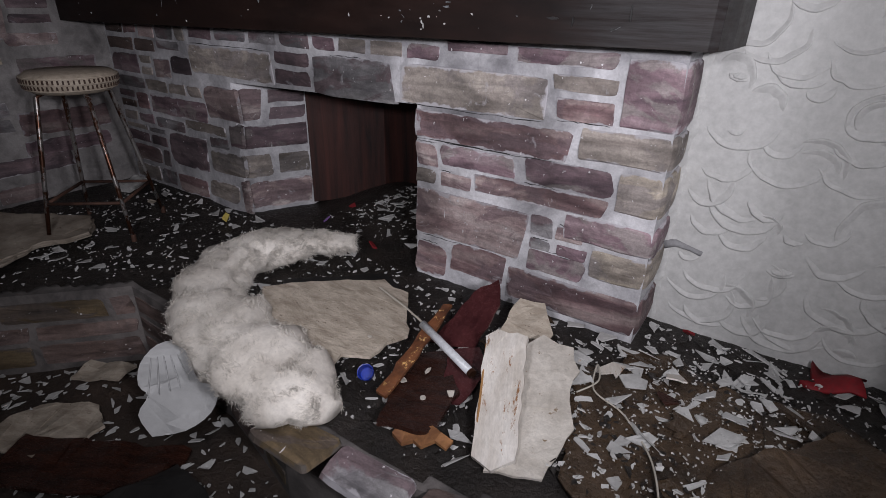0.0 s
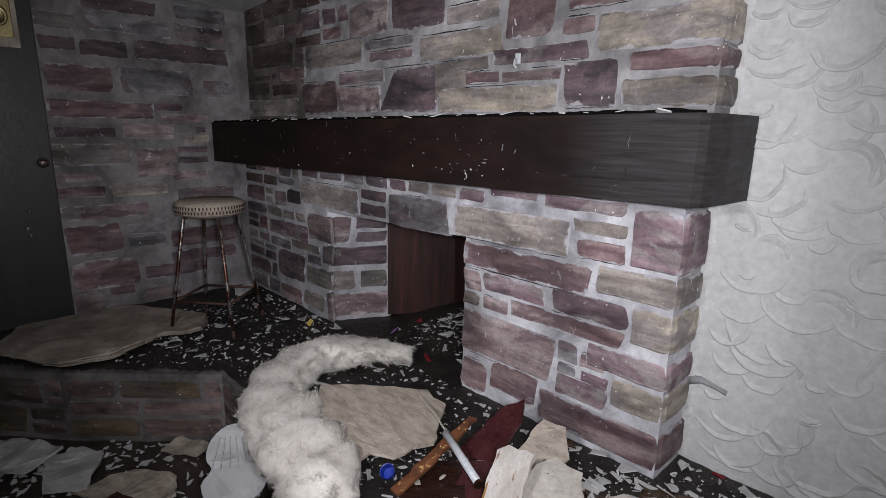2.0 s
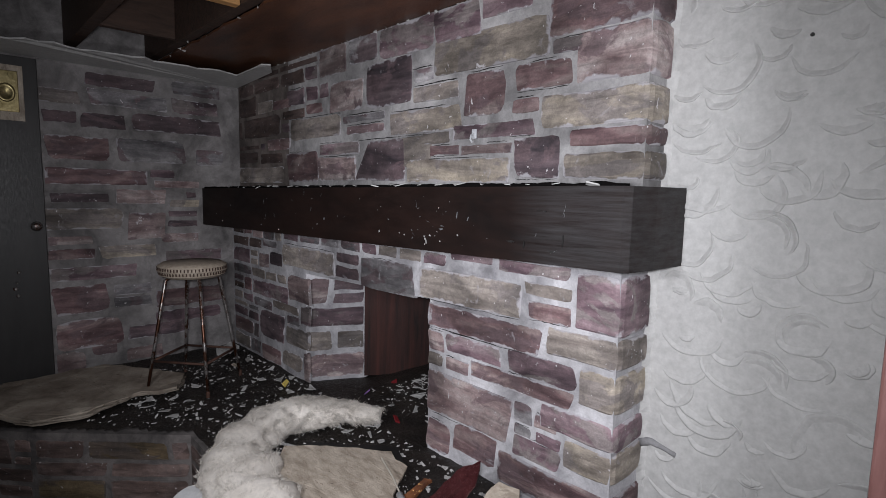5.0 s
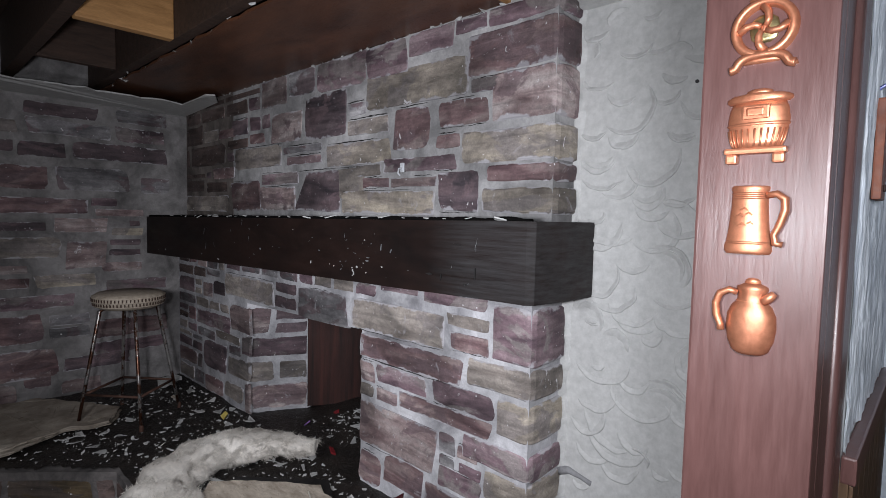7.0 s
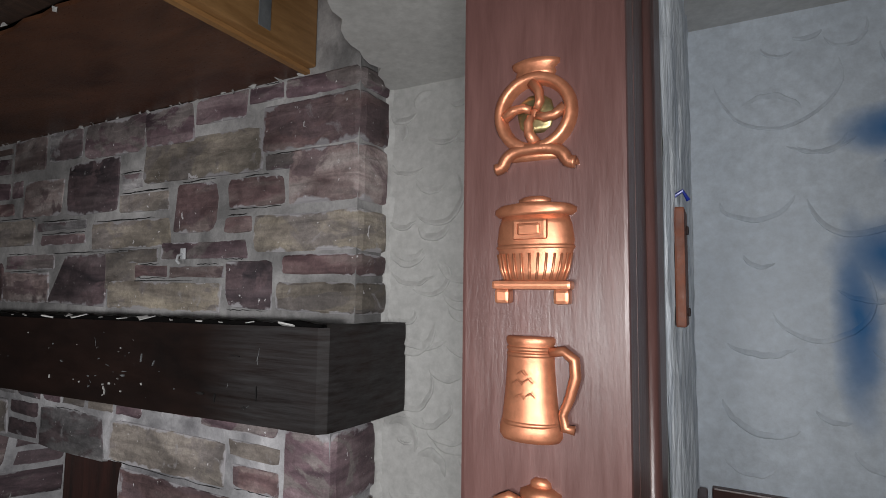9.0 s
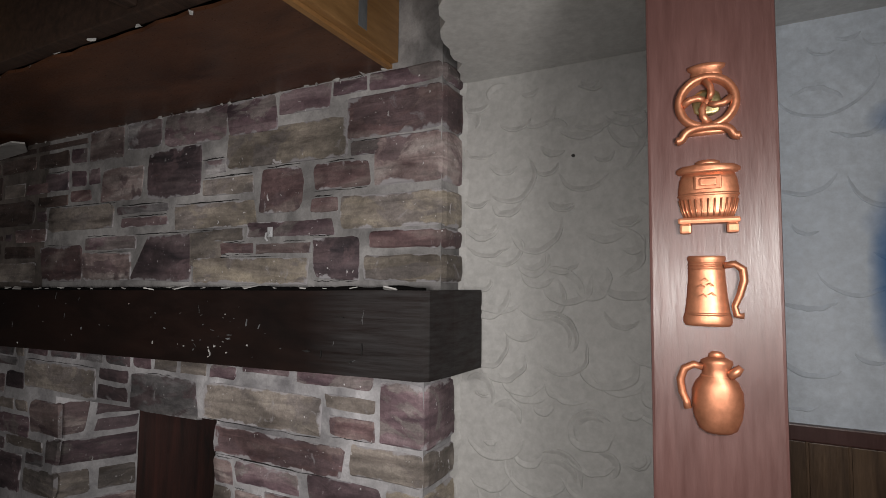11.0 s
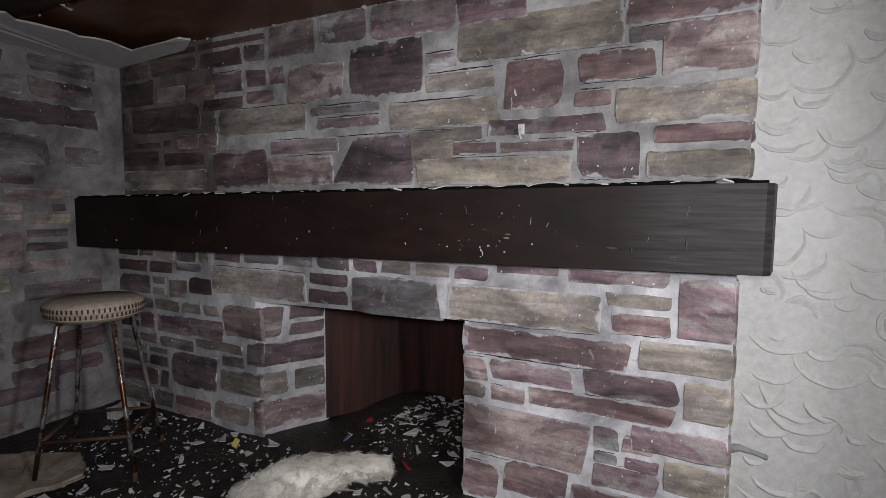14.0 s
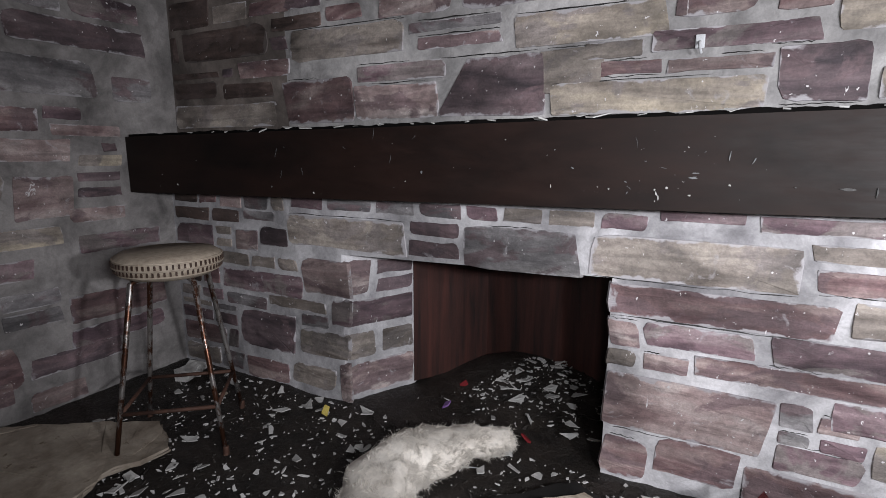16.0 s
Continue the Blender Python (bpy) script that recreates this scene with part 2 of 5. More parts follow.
TANBOARD = worn("tan_board", (0.30, 0.245, 0.19), (0.66, 0.585, 0.49), 10, (1.0, 2.4, 1), rough=(0.6, 0.9), relief=0.9, depth=0.008, fleck=(0.10, 0.07, 0.05), fleck_at=0.60)

STREAKED = worn("streaked_skim", (0.36, 0.41, 0.48), (0.88, 0.93, 0.98), 7, (1, 3.2, 0.8), rough=(0.4, 0.8), relief=0.8, depth=0.008, fine=30)
BRASS = worn("dull_brass", (0.2, 0.16, 0.07), (0.45, 0.38, 0.2), 20, rough=(0.25, 0.5), relief=0.3, metal=0.9)
CHROME = worn("rusting_chrome", (0.30, 0.28, 0.27), (0.55, 0.53, 0.52), 4, (1, 1, 0.6), rough=(0.2, 0.5), relief=0.4, depth=0.003, fleck=(0.10, 0.045, 0.028), fleck_at=0.47, metal=0.8)
RUSTBAR = worn("rust_brown_bar", (0.05, 0.025, 0.02), (0.13, 0.065, 0.045), 20, rough=(0.5, 0.9), relief=0.6, metal=0.3)
RATTAN = worn("rattan", (0.36, 0.295, 0.23), (0.57, 0.49, 0.40), 40, rough=(0.5, 0.8), relief=0.4)
FUR = worn("white_fur", (0.50, 0.46, 0.41), (0.86, 0.82, 0.76), 5, rough=(0.6, 0.9), relief=0.2, fleck=(0.26, 0.215, 0.175), fleck_at=0.66)
MAROON = worn("maroon_gloss", (0.04, 0.011, 0.013), (0.12, 0.036, 0.038), 9, rough=(0.15, 0.35), relief=0.4, fleck=(0.28, 0.12, 0.12), fleck_at=0.68)
RUSTORANGE = worn("orange_rust", (0.13, 0.045, 0.02), (0.40, 0.19, 0.075), 22, rough=(0.6, 0.95), relief=0.9, depth=0.008)
CHALK = worn("chalky_board", (0.44, 0.40, 0.35), (0.76, 0.72, 0.66), 8, rough=(0.6, 0.9), relief=0.9, depth=0.008, fleck=(0.22, 0.16, 0.1), fleck_at=0.62)
REDSTRIP = worn("red_brown_strip", (0.10, 0.032, 0.02), (0.25, 0.085, 0.045), 14, rough=(0.4, 0.8), relief=0.6, fleck=(0.5, 0.42, 0.36), fleck_at=0.66)
RUSTSTRIP = worn("gold_flecked_rust", (0.05, 0.018, 0.010), (0.26, 0.095, 0.036), 12, rough=(0.3, 0.9), relief=0.9, depth=0.008, fleck=(0.75, 0.46, 0.18), fleck_at=0.58)
WETWOOD = worn("wet_brown_board", (0.012, 0.006, 0.005), (0.055, 0.02, 0.013), 7, (1, 4, 1), rough=(0.12, 0.4), relief=0.4)
CREAMBOARD = worn("cream_board", (0.15, 0.115, 0.085), (0.52, 0.46, 0.385), 5, rough=(0.6, 0.9), relief=0.9, depth=0.008, fleck=(0.14, 0.10, 0.07), fleck_at=0.60)
PEELING = worn("peeling_white_wood", (0.52, 0.47, 0.41), (0.80, 0.77, 0.73), 5, (2.4, 0.7, 1), rough=(0.35, 0.8), relief=0.8, fleck=(0.24, 0.12, 0.055), fleck_at=0.585)
PIPE = worn("white_plastic", (0.55, 0.57, 0.6), (0.72, 0.74, 0.77), 9, rough=(0.2, 0.4), relief=0.1)
GAPSHADE = worn("gap_shade", (0.002, 0.002, 0.002), (0.006, 0.005, 0.005), 20, rough=(0.85, 1.0), relief=0.3, sheen=0.1)
MILKY = worn("milky_plastic", (0.34, 0.345, 0.35), (0.46, 0.465, 0.47), 7, rough=(0.3, 0.55), relief=0.2)
BLUE = worn("blue_plastic", (0.004, 0.015, 0.2), (0.01, 0.045, 0.42), 12, rough=(0.25, 0.45), relief=0.2)
RED = worn("red_cloth", (0.13, 0.005, 0.009), (0.3, 0.013, 0.02), 12, rough=(0.6, 0.9), relief=0.6)
PURPLE = worn("purple_wrapper", (0.12, 0.05, 0.25), (0.35, 0.2, 0.5), 30, rough=(0.2, 0.5), relief=0.5)
YELLOW = worn("yellow_scrap", (0.4, 0.3, 0.05), (0.6, 0.5, 0.15), 30, rough=(0.4, 0.7), relief=0.5)
GREYTAPE = worn("grey_tape", (0.13, 0.14, 0.15), (0.22, 0.23, 0.24), 20, rough=(0.4, 0.6), relief=0.3)
WAINSCOT = worn("dark_wainscot", (0.05, 0.029, 0.018), (0.17, 0.105, 0.062), 5, (6, 6, 0.5), rough=(0.3, 0.5), relief=0.3, depth=0.003)
WIRE = worn("cream_wire", (0.45, 0.42, 0.36), (0.6, 0.57, 0.5), 20, rough=(0.4, 0.6), relief=0.1)
SMEAR = worn("grey_smear", (0.26, 0.26, 0.27), (0.42, 0.42, 0.43), 20, rough=(0.8, 1), relief=0.8)


def graffiti_mat():
    """Pale blue-white paint with soft strokes of blue spray."""
    mat = worn("pale_plaster_sprayed", (0.64, 0.71, 0.79), (0.76, 0.83, 0.91), 3, rough=(0.45, 0.75), relief=0.35, depth=0.004, fine=35)
    nt = mat.node_tree
    bsdf = nt.nodes["Principled BSDF"]
    base = bsdf.inputs["Base Color"].links[0].from_socket
    co = nt.nodes.new("ShaderNodeTexCoord")
    warp = nt.nodes.new("ShaderNodeTexNoise")
    warp.inputs["Scale"].default_value, warp.inputs["Detail"].default_value = 9, 6
    nt.links.new(co.outputs["Object"], warp.inputs["Vector"])
    add = nt.nodes.new("ShaderNodeVectorMath")
    add.operation = "MULTIPLY_ADD"
    nt.links.new(warp.outputs["Color"], add.inputs[0])
    add.inputs[1].default_value = (0.05, 0.05, 0.05)
    nt.links.new(co.outputs["Object"], add.inputs[2])
    total = None
    for x, z, rx, rz in ((1.0, 1.73, 0.05, 0.26), (1.06, 1.87, 0.12, 0.09), (1.13, 1.80, 0.09, 0.14), (1.08, 2.15, 0.12, 0.06), (1.16, 2.07, 0.12, 0.06)):
        mp = nt.nodes.new("ShaderNodeMapping")
        mp.vector_type = "TEXTURE"
        mp.inputs["Location"].default_value = (x - 0.01, 1.924, z + 0.025)
        mp.inputs["Scale"].default_value = (rx, 100.0, rz)
        nt.links.new(add.outputs[0], mp.inputs["Vector"])
        ln = nt.nodes.new("ShaderNodeVectorMath")
        ln.operation = "LENGTH"
        nt.links.new(mp.outputs[0], ln.inputs[0])
        f = ramp(nt, ln.outputs["Value"], [(0.1, grey(0.97)), (0.5, grey(0.7)), (1.0, grey(0.0))])
        total = f if total is None else mix(nt, 1.0, total, f, "LIGHTEN")
    nt.links.new(mix(nt, total, base, (0.01, 0.15, 0.40)), bsdf.inputs["Base Color"])
    return mat


GRAFFITI = graffiti_mat()
MUD = worn("wet_brown_mud", (0.022, 0.014, 0.009), (0.12, 0.075, 0.042), 5, rough=(0.08, 0.6), relief=0.9, depth=0.02, fleck=(0.17, 0.13, 0.09), fleck_at=0.64)


# ---- building helpers ----
def part(name, bm, mat, parent=None, label="", kind="", smooth=False):
    me = bpy.data.meshes.new(name)
    if isinstance(bm, tuple):
        me.from_pydata(bm[0], [], bm[1])
    else:
        bmesh.ops.recalc_face_normals(bm, faces=bm.faces)
        bm.to_mesh(me)
        bm.free()
    me.materials.append(mat)
    if smooth:
        for p in me.polygons:
            p.use_smooth = True
    ob = new(name, me)
    ob.parent = parent
    return tagged(ob, label, kind=kind)


def empty(name, m, label, category, group="", kind=""):
    ob = new(name)
    ob.empty_display_size = 0.05
    ob.matrix_world = m
    return tagged(ob, label, category, group, kind)


def structure(name, bm, mat, label, category, smooth=False):
    return tagged(part(name, bm, mat, smooth=smooth), label, category, kind="structure")


def box(lo, hi, bevel=0.0, bm=None, cuts=0):
    bm = bm or bmesh.new()
    made = bmesh.ops.create_cube(bm, size=1)["verts"]
    for v in made:
        v.co = [lo[i] + (v.co[i] + 0.5) * (hi[i] - lo[i]) for i in range(3)]
    if bevel:
        edges = list({e for v in made for e in v.link_edges})
        bmesh.ops.bevel(bm, geom=edges, offset=bevel, segments=2, affect="EDGES", profile=0.6)
    return bm


def prism(outline, z0, z1, bm=None):
    """A plan outline (x, y) raised from z0 to z1; z may be a function of (x, y)."""
    bm = bm or bmesh.new()
    f = lambda z, p: z(*p) if callable(z) else z
    lower = [bm.verts.new((*p, f(z0, p))) for p in outline]
    upper = [bm.verts.new((*p, f(z1, p))) for p in outline]
    bm.faces.new(lower[::-1])
    bm.faces.new(upper)
    for i in range(len(outline)):
        j = (i + 1) % len(outline)
        bm.faces.new((lower[i], lower[j], upper[j], upper[i]))
    return bm


def tube(points, radii, sides=10, bm=None, cap=True):
    """A round bar along points, with one radius a point or one for all."""
    bm = bm or bmesh.new()
    pts = [Vector(p) for p in points]
    radii = radii if isinstance(radii, (list, tuple)) else [radii] * len(pts)
    rings, side = [], None
    for i, p in enumerate(pts):
        d = (pts[min(i + 1, len(pts) - 1)] - pts[max(i - 1, 0)]).normalized()
        if side is None:
            side = d.orthogonal().normalized()
        side = (side - d * side.dot(d)).normalized()
        up = d.cross(side)
        rings.append([bm.verts.new(p + radii[i] * (math.cos(a) * side + math.sin(a) * up)) for a in (2 * math.pi * k / sides for k in range(sides))])
    for a, b in zip(rings, rings[1:]):
        for k in range(sides):
            bm.faces.new((a[k], a[(k + 1) % sides], b[(k + 1) % sides], b[k]))
    if cap:
        bm.faces.new(rings[0][::-1])
        bm.faces.new(rings[-1])
    return bm


def lathe(profile, sides=24, bm=None, squash=1.0):
    """Rings of (radius, z) turned round the z axis."""
    bm = bm or bmesh.new()
    rings = [[bm.verts.new((r * math.cos(2 * math.pi * k / sides), squash * r * math.sin(2 * math.pi * k / sides), z)) for k in range(sides)] for r, z in profile]
    for a, b in zip(rings, rings[1:]):
        for k in range(sides):
            bm.faces.new((a[k], a[(k + 1) % sides], b[(k + 1) % sides], b[k]))
    bm.faces.new(rings[0][::-1])
    bm.faces.new(rings[-1])
    return bm


def rough_sheet(outline, thick, rng, wave=0.004, cuts=2):
    """A broken flat piece: the outline with ragged edges, bent a little, thick metres thick."""
    pts = []
    n = len(outline)
    for i in range(n):
        a, b = Vector(outline[i]), Vector(outline[(i + 1) % n])
        steps = max(1, int((b - a).length / 0.035))
        for k in range(steps):
            p = a.lerp(b, k / steps)
            if k:
                p += Vector((rng.uniform(-1, 1), rng.uniform(-1, 1))) * 0.006
            pts.append(p)
    bm = bmesh.new()
    top = [bm.verts.new((p.x, p.y, thick)) for p in pts]
    face = bm.faces.new(top)
    made = bmesh.ops.extrude_face_region(bm, geom=[face])
    for v in made["geom"]:
        if isinstance(v, bmesh.types.BMVert):
            v.co.z -= thick
    bmesh.ops.triangulate(bm, faces=[f for f in bm.faces if len(f.verts) > 4])
    bmesh.ops.subdivide_edges(bm, edges=[e for e in bm.edges if e.calc_length() > 0.06], cuts=cuts)
    for v in bm.verts:
        v.co.z += wave * noise.noise(v.co * 9) * 2
    return bm


def smooth_path(points, steps=6):
    """More points along a soft curve through the given ones."""
    pts, out = [Vector(p) for p in points], []
    for i in range(len(pts) - 1):
        p0, p1, p2, p3 = pts[max(0, i - 1)], pts[i], pts[i + 1], pts[min(len(pts) - 1, i + 2)]
        for k in range(steps):
            t = k / steps
            out.append(0.5 * (2 * p1 + (p2 - p0) * t + (2 * p0 - 5 * p1 + 4 * p2 - p3) * t * t + (3 * p1 - p0 - 3 * p2 + p3) * t ** 3))
    return out + [pts[-1]]


# ---- masonry ----
def stone(parent, m, u0, u1, v0, v1, tone, rng, proud=0.0035, name="stone"):
    """One stone of a wall: its outline in the wall's plane, edges rounded, face uneven. m maps (u, out, v) to the world."""
    w, h = u1 - u0, v1 - v0
    small = min(w, h)
    corner = lambda: small * rng.choice((0.05, 0.1, 0.18, 0.32))
    amp = min(0.007, 0.05 * small + 0.0015)
    seed = Vector((rng.uniform(0, 90), rng.uniform(0, 90), 0))
    lean, taper = rng.uniform(-0.16, 0.16) * h, rng.uniform(-0.05, 0.05)
    pts = []
    for sx, sy in ((-1, -1), (1, -1), (1, 1), (-1, 1)):
        c = corner()
        cx, cy = sx * w / 2, sy * h / 2
        a, b = (cx, cy - sy * c), (cx - sx * c * rng.uniform(0.7, 1.5), cy)
        pts += [a, (cx - sx * c * 0.25, cy - sy * c * 0.25), b] if sx * sy > 0 else [b, (cx - sx * c * 0.25, cy - sy * c * 0.25), a]
        pts += [(0.28 * w * -sx * -1 if sx < 0 else 0.18 * w, cy)] if sx * sy > 0 else []
    cut = tone.endswith("<")
    tone = tone[0]
    order = sorted(pts, key=lambda p: math.atan2(p[1] / h, p[0] / w))
    out = []
    for x, y in order:
        if cut and x < 0:
            x += 0.3 * w * (y / h + 0.5)
        j = noise.noise_vector(Vector((x, y, 0)) * 26 + seed)
        out.append((x * (1 + taper * y / h) + lean * y / h + amp * j.x * 1.6, y + amp * j.y * 1.6))
    mid = Vector(((u0 + u1) / 2, (v0 + v1) / 2))
    verts, faces, n = [], [], len(out)
    tilt = (rng.uniform(-0.008, 0.008), rng.uniform(-0.02, 0.02))
    for inset, depth in ((-0.002, 0.012), (0.0035, -proud)):
        for x, y in out:
            l = math.hypot(x, y) or 1
            f = max(0.0, 1 - inset / l * 1.5)
            bow = (rng.uniform(-0.0015, 0.0015) + tilt[0] * x + tilt[1] * y) if depth < 0 else 0
            verts.append((x * f, depth + bow, y * f))
    verts.append((w * rng.uniform(-0.2, 0.2), -proud - rng.uniform(0.0, 0.006), h * rng.uniform(-0.2, 0.2)))
    for i in range(n):
        j = (i + 1) % n
        faces.append((i, j, n + j, n + i))
        faces.append((n + i, n + j, 2 * n))
    ob = part(name, (verts, faces), STONE[tone], None)
    ob.matrix_world = m @ Matrix.Translation((mid.x, 0, mid.y))
    ob.parent = parent
    return ob


def courses(parent, m, u0, u1, v0, v1, rng, tones, high=(0.05, 0.12), wide=(0.14, 0.42), gap=0.018, skip=None):
    """Random courses of stones over a rectangle of a wall."""
    v = v0 + gap / 2
    while v < v1 - 0.03:
        h = min(rng.uniform(*high), v1 - v - gap / 2)
        if v1 - v - h < 0.05:
            h = v1 - v - gap / 2
        u = u0 + gap / 2
        while u < u1 - 0.03:
            w = rng.uniform(*wide)
            if u1 - u - w < 0.1:
                w = u1 - u - gap / 2
            if not (skip and skip(u + w / 2, v + h / 2)):
                if h > 0.095 and w < 0.3 and rng.random() < 0.35:
                    s = h * rng.uniform(0.4, 0.6)
                    stone(parent, m, u, u + w, v, v + s - gap / 2, rng.choice(tones), rng)
                    stone(parent, m, u, u + w, v + s + gap / 2, v + h, rng.choice(tones), rng)
                else:
                    stone(parent, m, u, u + w, v, v + h, rng.choice(tones), rng)
            u += w + gap
        v += h + gap


# ---- large structure ----
HEARTH, FRONT, UPPER_Y, BACK, LEFT, TOP = 0.412, 1.701, 1.768, 1.924, -3.57, 2.49

# lower floor
bm = bmesh.new()
bmesh.ops.create_grid(bm, x_segments=70, y_segments=60, size=0.5)
for v in bm.verts:
    v.co = (-3.7 + (v.co.x + 0.5) * 6.7, -2.6 + (v.co.y + 0.5) * 4.8, 0)
    v.co.z = 0.012 * noise.noise(v.co * 4) + 0.006 * noise.noise(v.co * 15)
floor = structure("floor", bm, DIRT, "dark dirty floor strewn with rubble", "floor", True)

# raised hearth
EDGE = [(-3.6, -0.15), (-3.05, 0.02), (-2.72, 0.31), (-2.17, 0.90), (-1.55, 0.88), (-1.08, 0.76), (-0.55, 0.77), (-0.14, 0.88), (0.25, 0.93), (0.66, 0.95)]
hearth = structure("hearth", prism(EDGE + [(0.66, 2.5), (-3.6, 2.5)], -0.02, HEARTH - 0.03), DARKMORTAR, "raised stone hearth with mortared riser", "hearth")
bm = bmesh.new()
bmesh.ops.create_grid(bm, x_segments=120, y_segments=80, size=0.5)
for v in bm.verts:
    v.co = (-3.6 + (v.co.x + 0.5) * 4.26, -0.15 + (v.co.y + 0.5) * 2.65, 0)


def inside(x, y, outline):
    hit = False
    for (x0, y0), (x1, y1) in zip(outline, outline[1:] + outline[:1]):
        if (y0 > y) != (y1 > y) and x < (x1 - x0) * (y - y0) / (y1 - y0) + x0:
            hit = not hit
    return hit


RIM = [(x, y + 0.02) for x, y in EDGE] + [(0.66, 2.5), (-3.6, 2.5)]
bmesh.ops.delete(bm, geom=[f for f in bm.faces if not inside(f.calc_center_median().x, f.calc_center_median().y, RIM)], context="FACES")
for v in bm.verts:
    heap = 0.14 * math.exp(-((v.co.x + 1.75) ** 2 / 0.12 + (v.co.y - 2.32) ** 2 / 0.05))
    v.co.z = HEARTH - 0.012 + 0.012 * noise.noise(v.co * 5) + 0.008 * noise.noise(v.co * 17) + heap
hearth_top = structure("hearth_top", bm, SOIL, "black sooty hearth top covered in wet dirt", "hearth", True)

# the fireplace wall: two piers, a lintel and the wall above, one mortared body
bm = box((-1.245, FRONT + 0.001, HEARTH - 0.05), (-0.285, BACK + 0.1, 1.62))
prism([(LEFT - 0.1, FRONT + 0.001), (-2.425, FRONT + 0.001), (-2.247, 2.03), (-2.247, 2.6), (LEFT - 0.1, 2.6)], HEARTH - 0.05, 1.62, bm)
prism([(-2.70, FRONT - 0.001), (-1.245, FRONT - 0.001), (-1.245, FRONT + 0.25), (-2.70, FRONT + 0.25)], lambda x, y: 1.142 + 0.024 * (x + 1.24), 1.62, bm)
wall_fireplace = structure("wall_fireplace", bm, MORTAR, "sandstone fireplace wall with grey mortar joints", "stone wall")

chimney_breast = structure("wall_chimney", box((LEFT - 0.1, UPPER_Y + 0.001, 1.62), (-0.262, 2.3, 2.95)), GREYMORTAR, "sandstone chimney breast with grey mortar joints", "stone wall")

wall_left = structure("wall_left", box((LEFT - 0.2, -0.4, -0.02), (LEFT, 2.6, 2.97)), MIDMORTAR, "dim sandstone rubble wall with grey joints", "stone wall")
wall_left_rest = structure("wall_left_rest", box((LEFT - 0.2, -2.7, -0.02), (LEFT - 0.02, -0.4, 2.97)), PLASTER, "plain plastered wall", "wall")
wall_back = structure("wall_back", box((-0.285, BACK, -0.02), (0.59, BACK + 0.25, 2.97)), PLASTER, "cream white plaster wall with trowelled swirls", "plaster wall")
wall_back_right = structure("wall_back_right", box((0.59, BACK, -0.02), (3.1, BACK + 0.25, 2.97)), GRAFFITI, "pale plaster wall with blue spray paint", "plaster wall")
wall_right = structure("wall_right", box((3.0, -2.7, -0.02), (3.2, BACK, 2.97)), PLASTER, "plain white plaster wall", "wall")
wall_rear = structure("wall_rear", box((LEFT - 0.2, -2.9, -0.02), (3.2, -2.6, 2.97)), PLASTER, "plain plastered wall", "wall")
partition = structure("wall_partition", box((0.525, 1.0, -0.02), (0.634, BACK, 2.97)), PLASTER, "short cream plaster partition wall", "plaster wall")
bm = bmesh.new()
bmesh.ops.create_grid(bm, x_segments=150, y_segments=90, size=0.5)
for v in bm.verts:
    y, z = 1.174 + (v.co.x + 0.5) * 0.748, 1.336 + (v.co.y + 0.5) * 1.108
    ridge = noise.noise(Vector((y * 38, z * 3.5, 2))) + 0.7 * noise.noise(Vector((y * 80, z * 9, 7))) + 0.4 * noise.noise(Vector((y * 21, z * 26, 5)))
    v.co = (0.6465 + 0.0055 * max(-0.3, ridge), y, z)
part("plaster_core", box((0.6342, 1.1725, 0.0), (0.6444, BACK, 2.444)), PLASTER, partition)
structure("wall_partition_skin", bm, STREAKED, "rough white skimmed plaster with upright ridges on the partition", "plaster")

# ceiling: boards above, beams and joists, plywood over the fireplace, a rest of plaster
ceiling = structure("ceiling", box((LEFT - 0.2, -2.9, 2.86), (3.2, 2.5, 2.98)), JOIST, "dark exposed floor boards overhead", "ceiling")


def beam_over(name, lo, hi, mat, label):
    ob = part(name, box(lo, hi, 0.006), mat)
    return tagged(ob, label, "beam", kind="structure")


for y in (-1.7, -1.1, -0.5, 0.1, 0.66, 1.12):
    beam_over("beam", (LEFT, y, 2.505), (0.8, y + 0.06, 2.859), JOIST, "dark stained timber beam under the boards")
beam_over("joist", (-2.02, 0.722, 2.50), (-1.965, 1.118, 2.858), ORANGE, "orange softwood joist between the beams")
beam_over("joist", (-1.0, 0.722, 2.52), (-0.95, 1.118, 2.858), JOIST, "old brown joist between the beams")
beam_over("joist", (-2.95, 0.722, 2.52), (-2.9, 1.118, 2.858), JOIST, "old brown joist between the beams")
beam_over("joist", (-0.512, 1.19, 2.500), (-0.440, 1.766, 2.858), ORANGE, "orange softwood joist beside the torn plaster")
rag = random.Random(3)
edge = [(-3.5 + i * 0.08, 1.172 + rag.uniform(-0.008, 0.012)) for i in range(39)]
plywood = tagged(part("ceiling_plywood", prism(edge + [(-0.49, 1.20), (-0.49, 1.768), (-3.5, 1.768)], 2.486, 2.4985), PLY), "stained brown plywood sheet over the fireplace", "ceiling", kind="structure")
part("edge_strip", box((-0.4895, 1.2, 2.484), (-0.468, 1.768, 2.498)), ORANGE, plywood)
torn = lambda y: 0.05 - (y - 1.15) * 0.52 if y < 1.4 else -0.08 - (y - 1.4) * 0.36
rest = [(max(-0.255, torn(y) + rag.uniform(-0.014, 0.014) + 0.035 * noise.noise(Vector((0, y * 6, 3)))), y) for y in (-0.4 + i * 0.04 for i in range(58))]
ceiling_plaster = structure("ceiling_plaster", prism(rest + [(-0.262, BACK), (3.0, BACK), (3.0, -0.4)], 2.445, 2.50), PLASTER, "remaining white plaster ceiling with a torn edge", "ceiling")
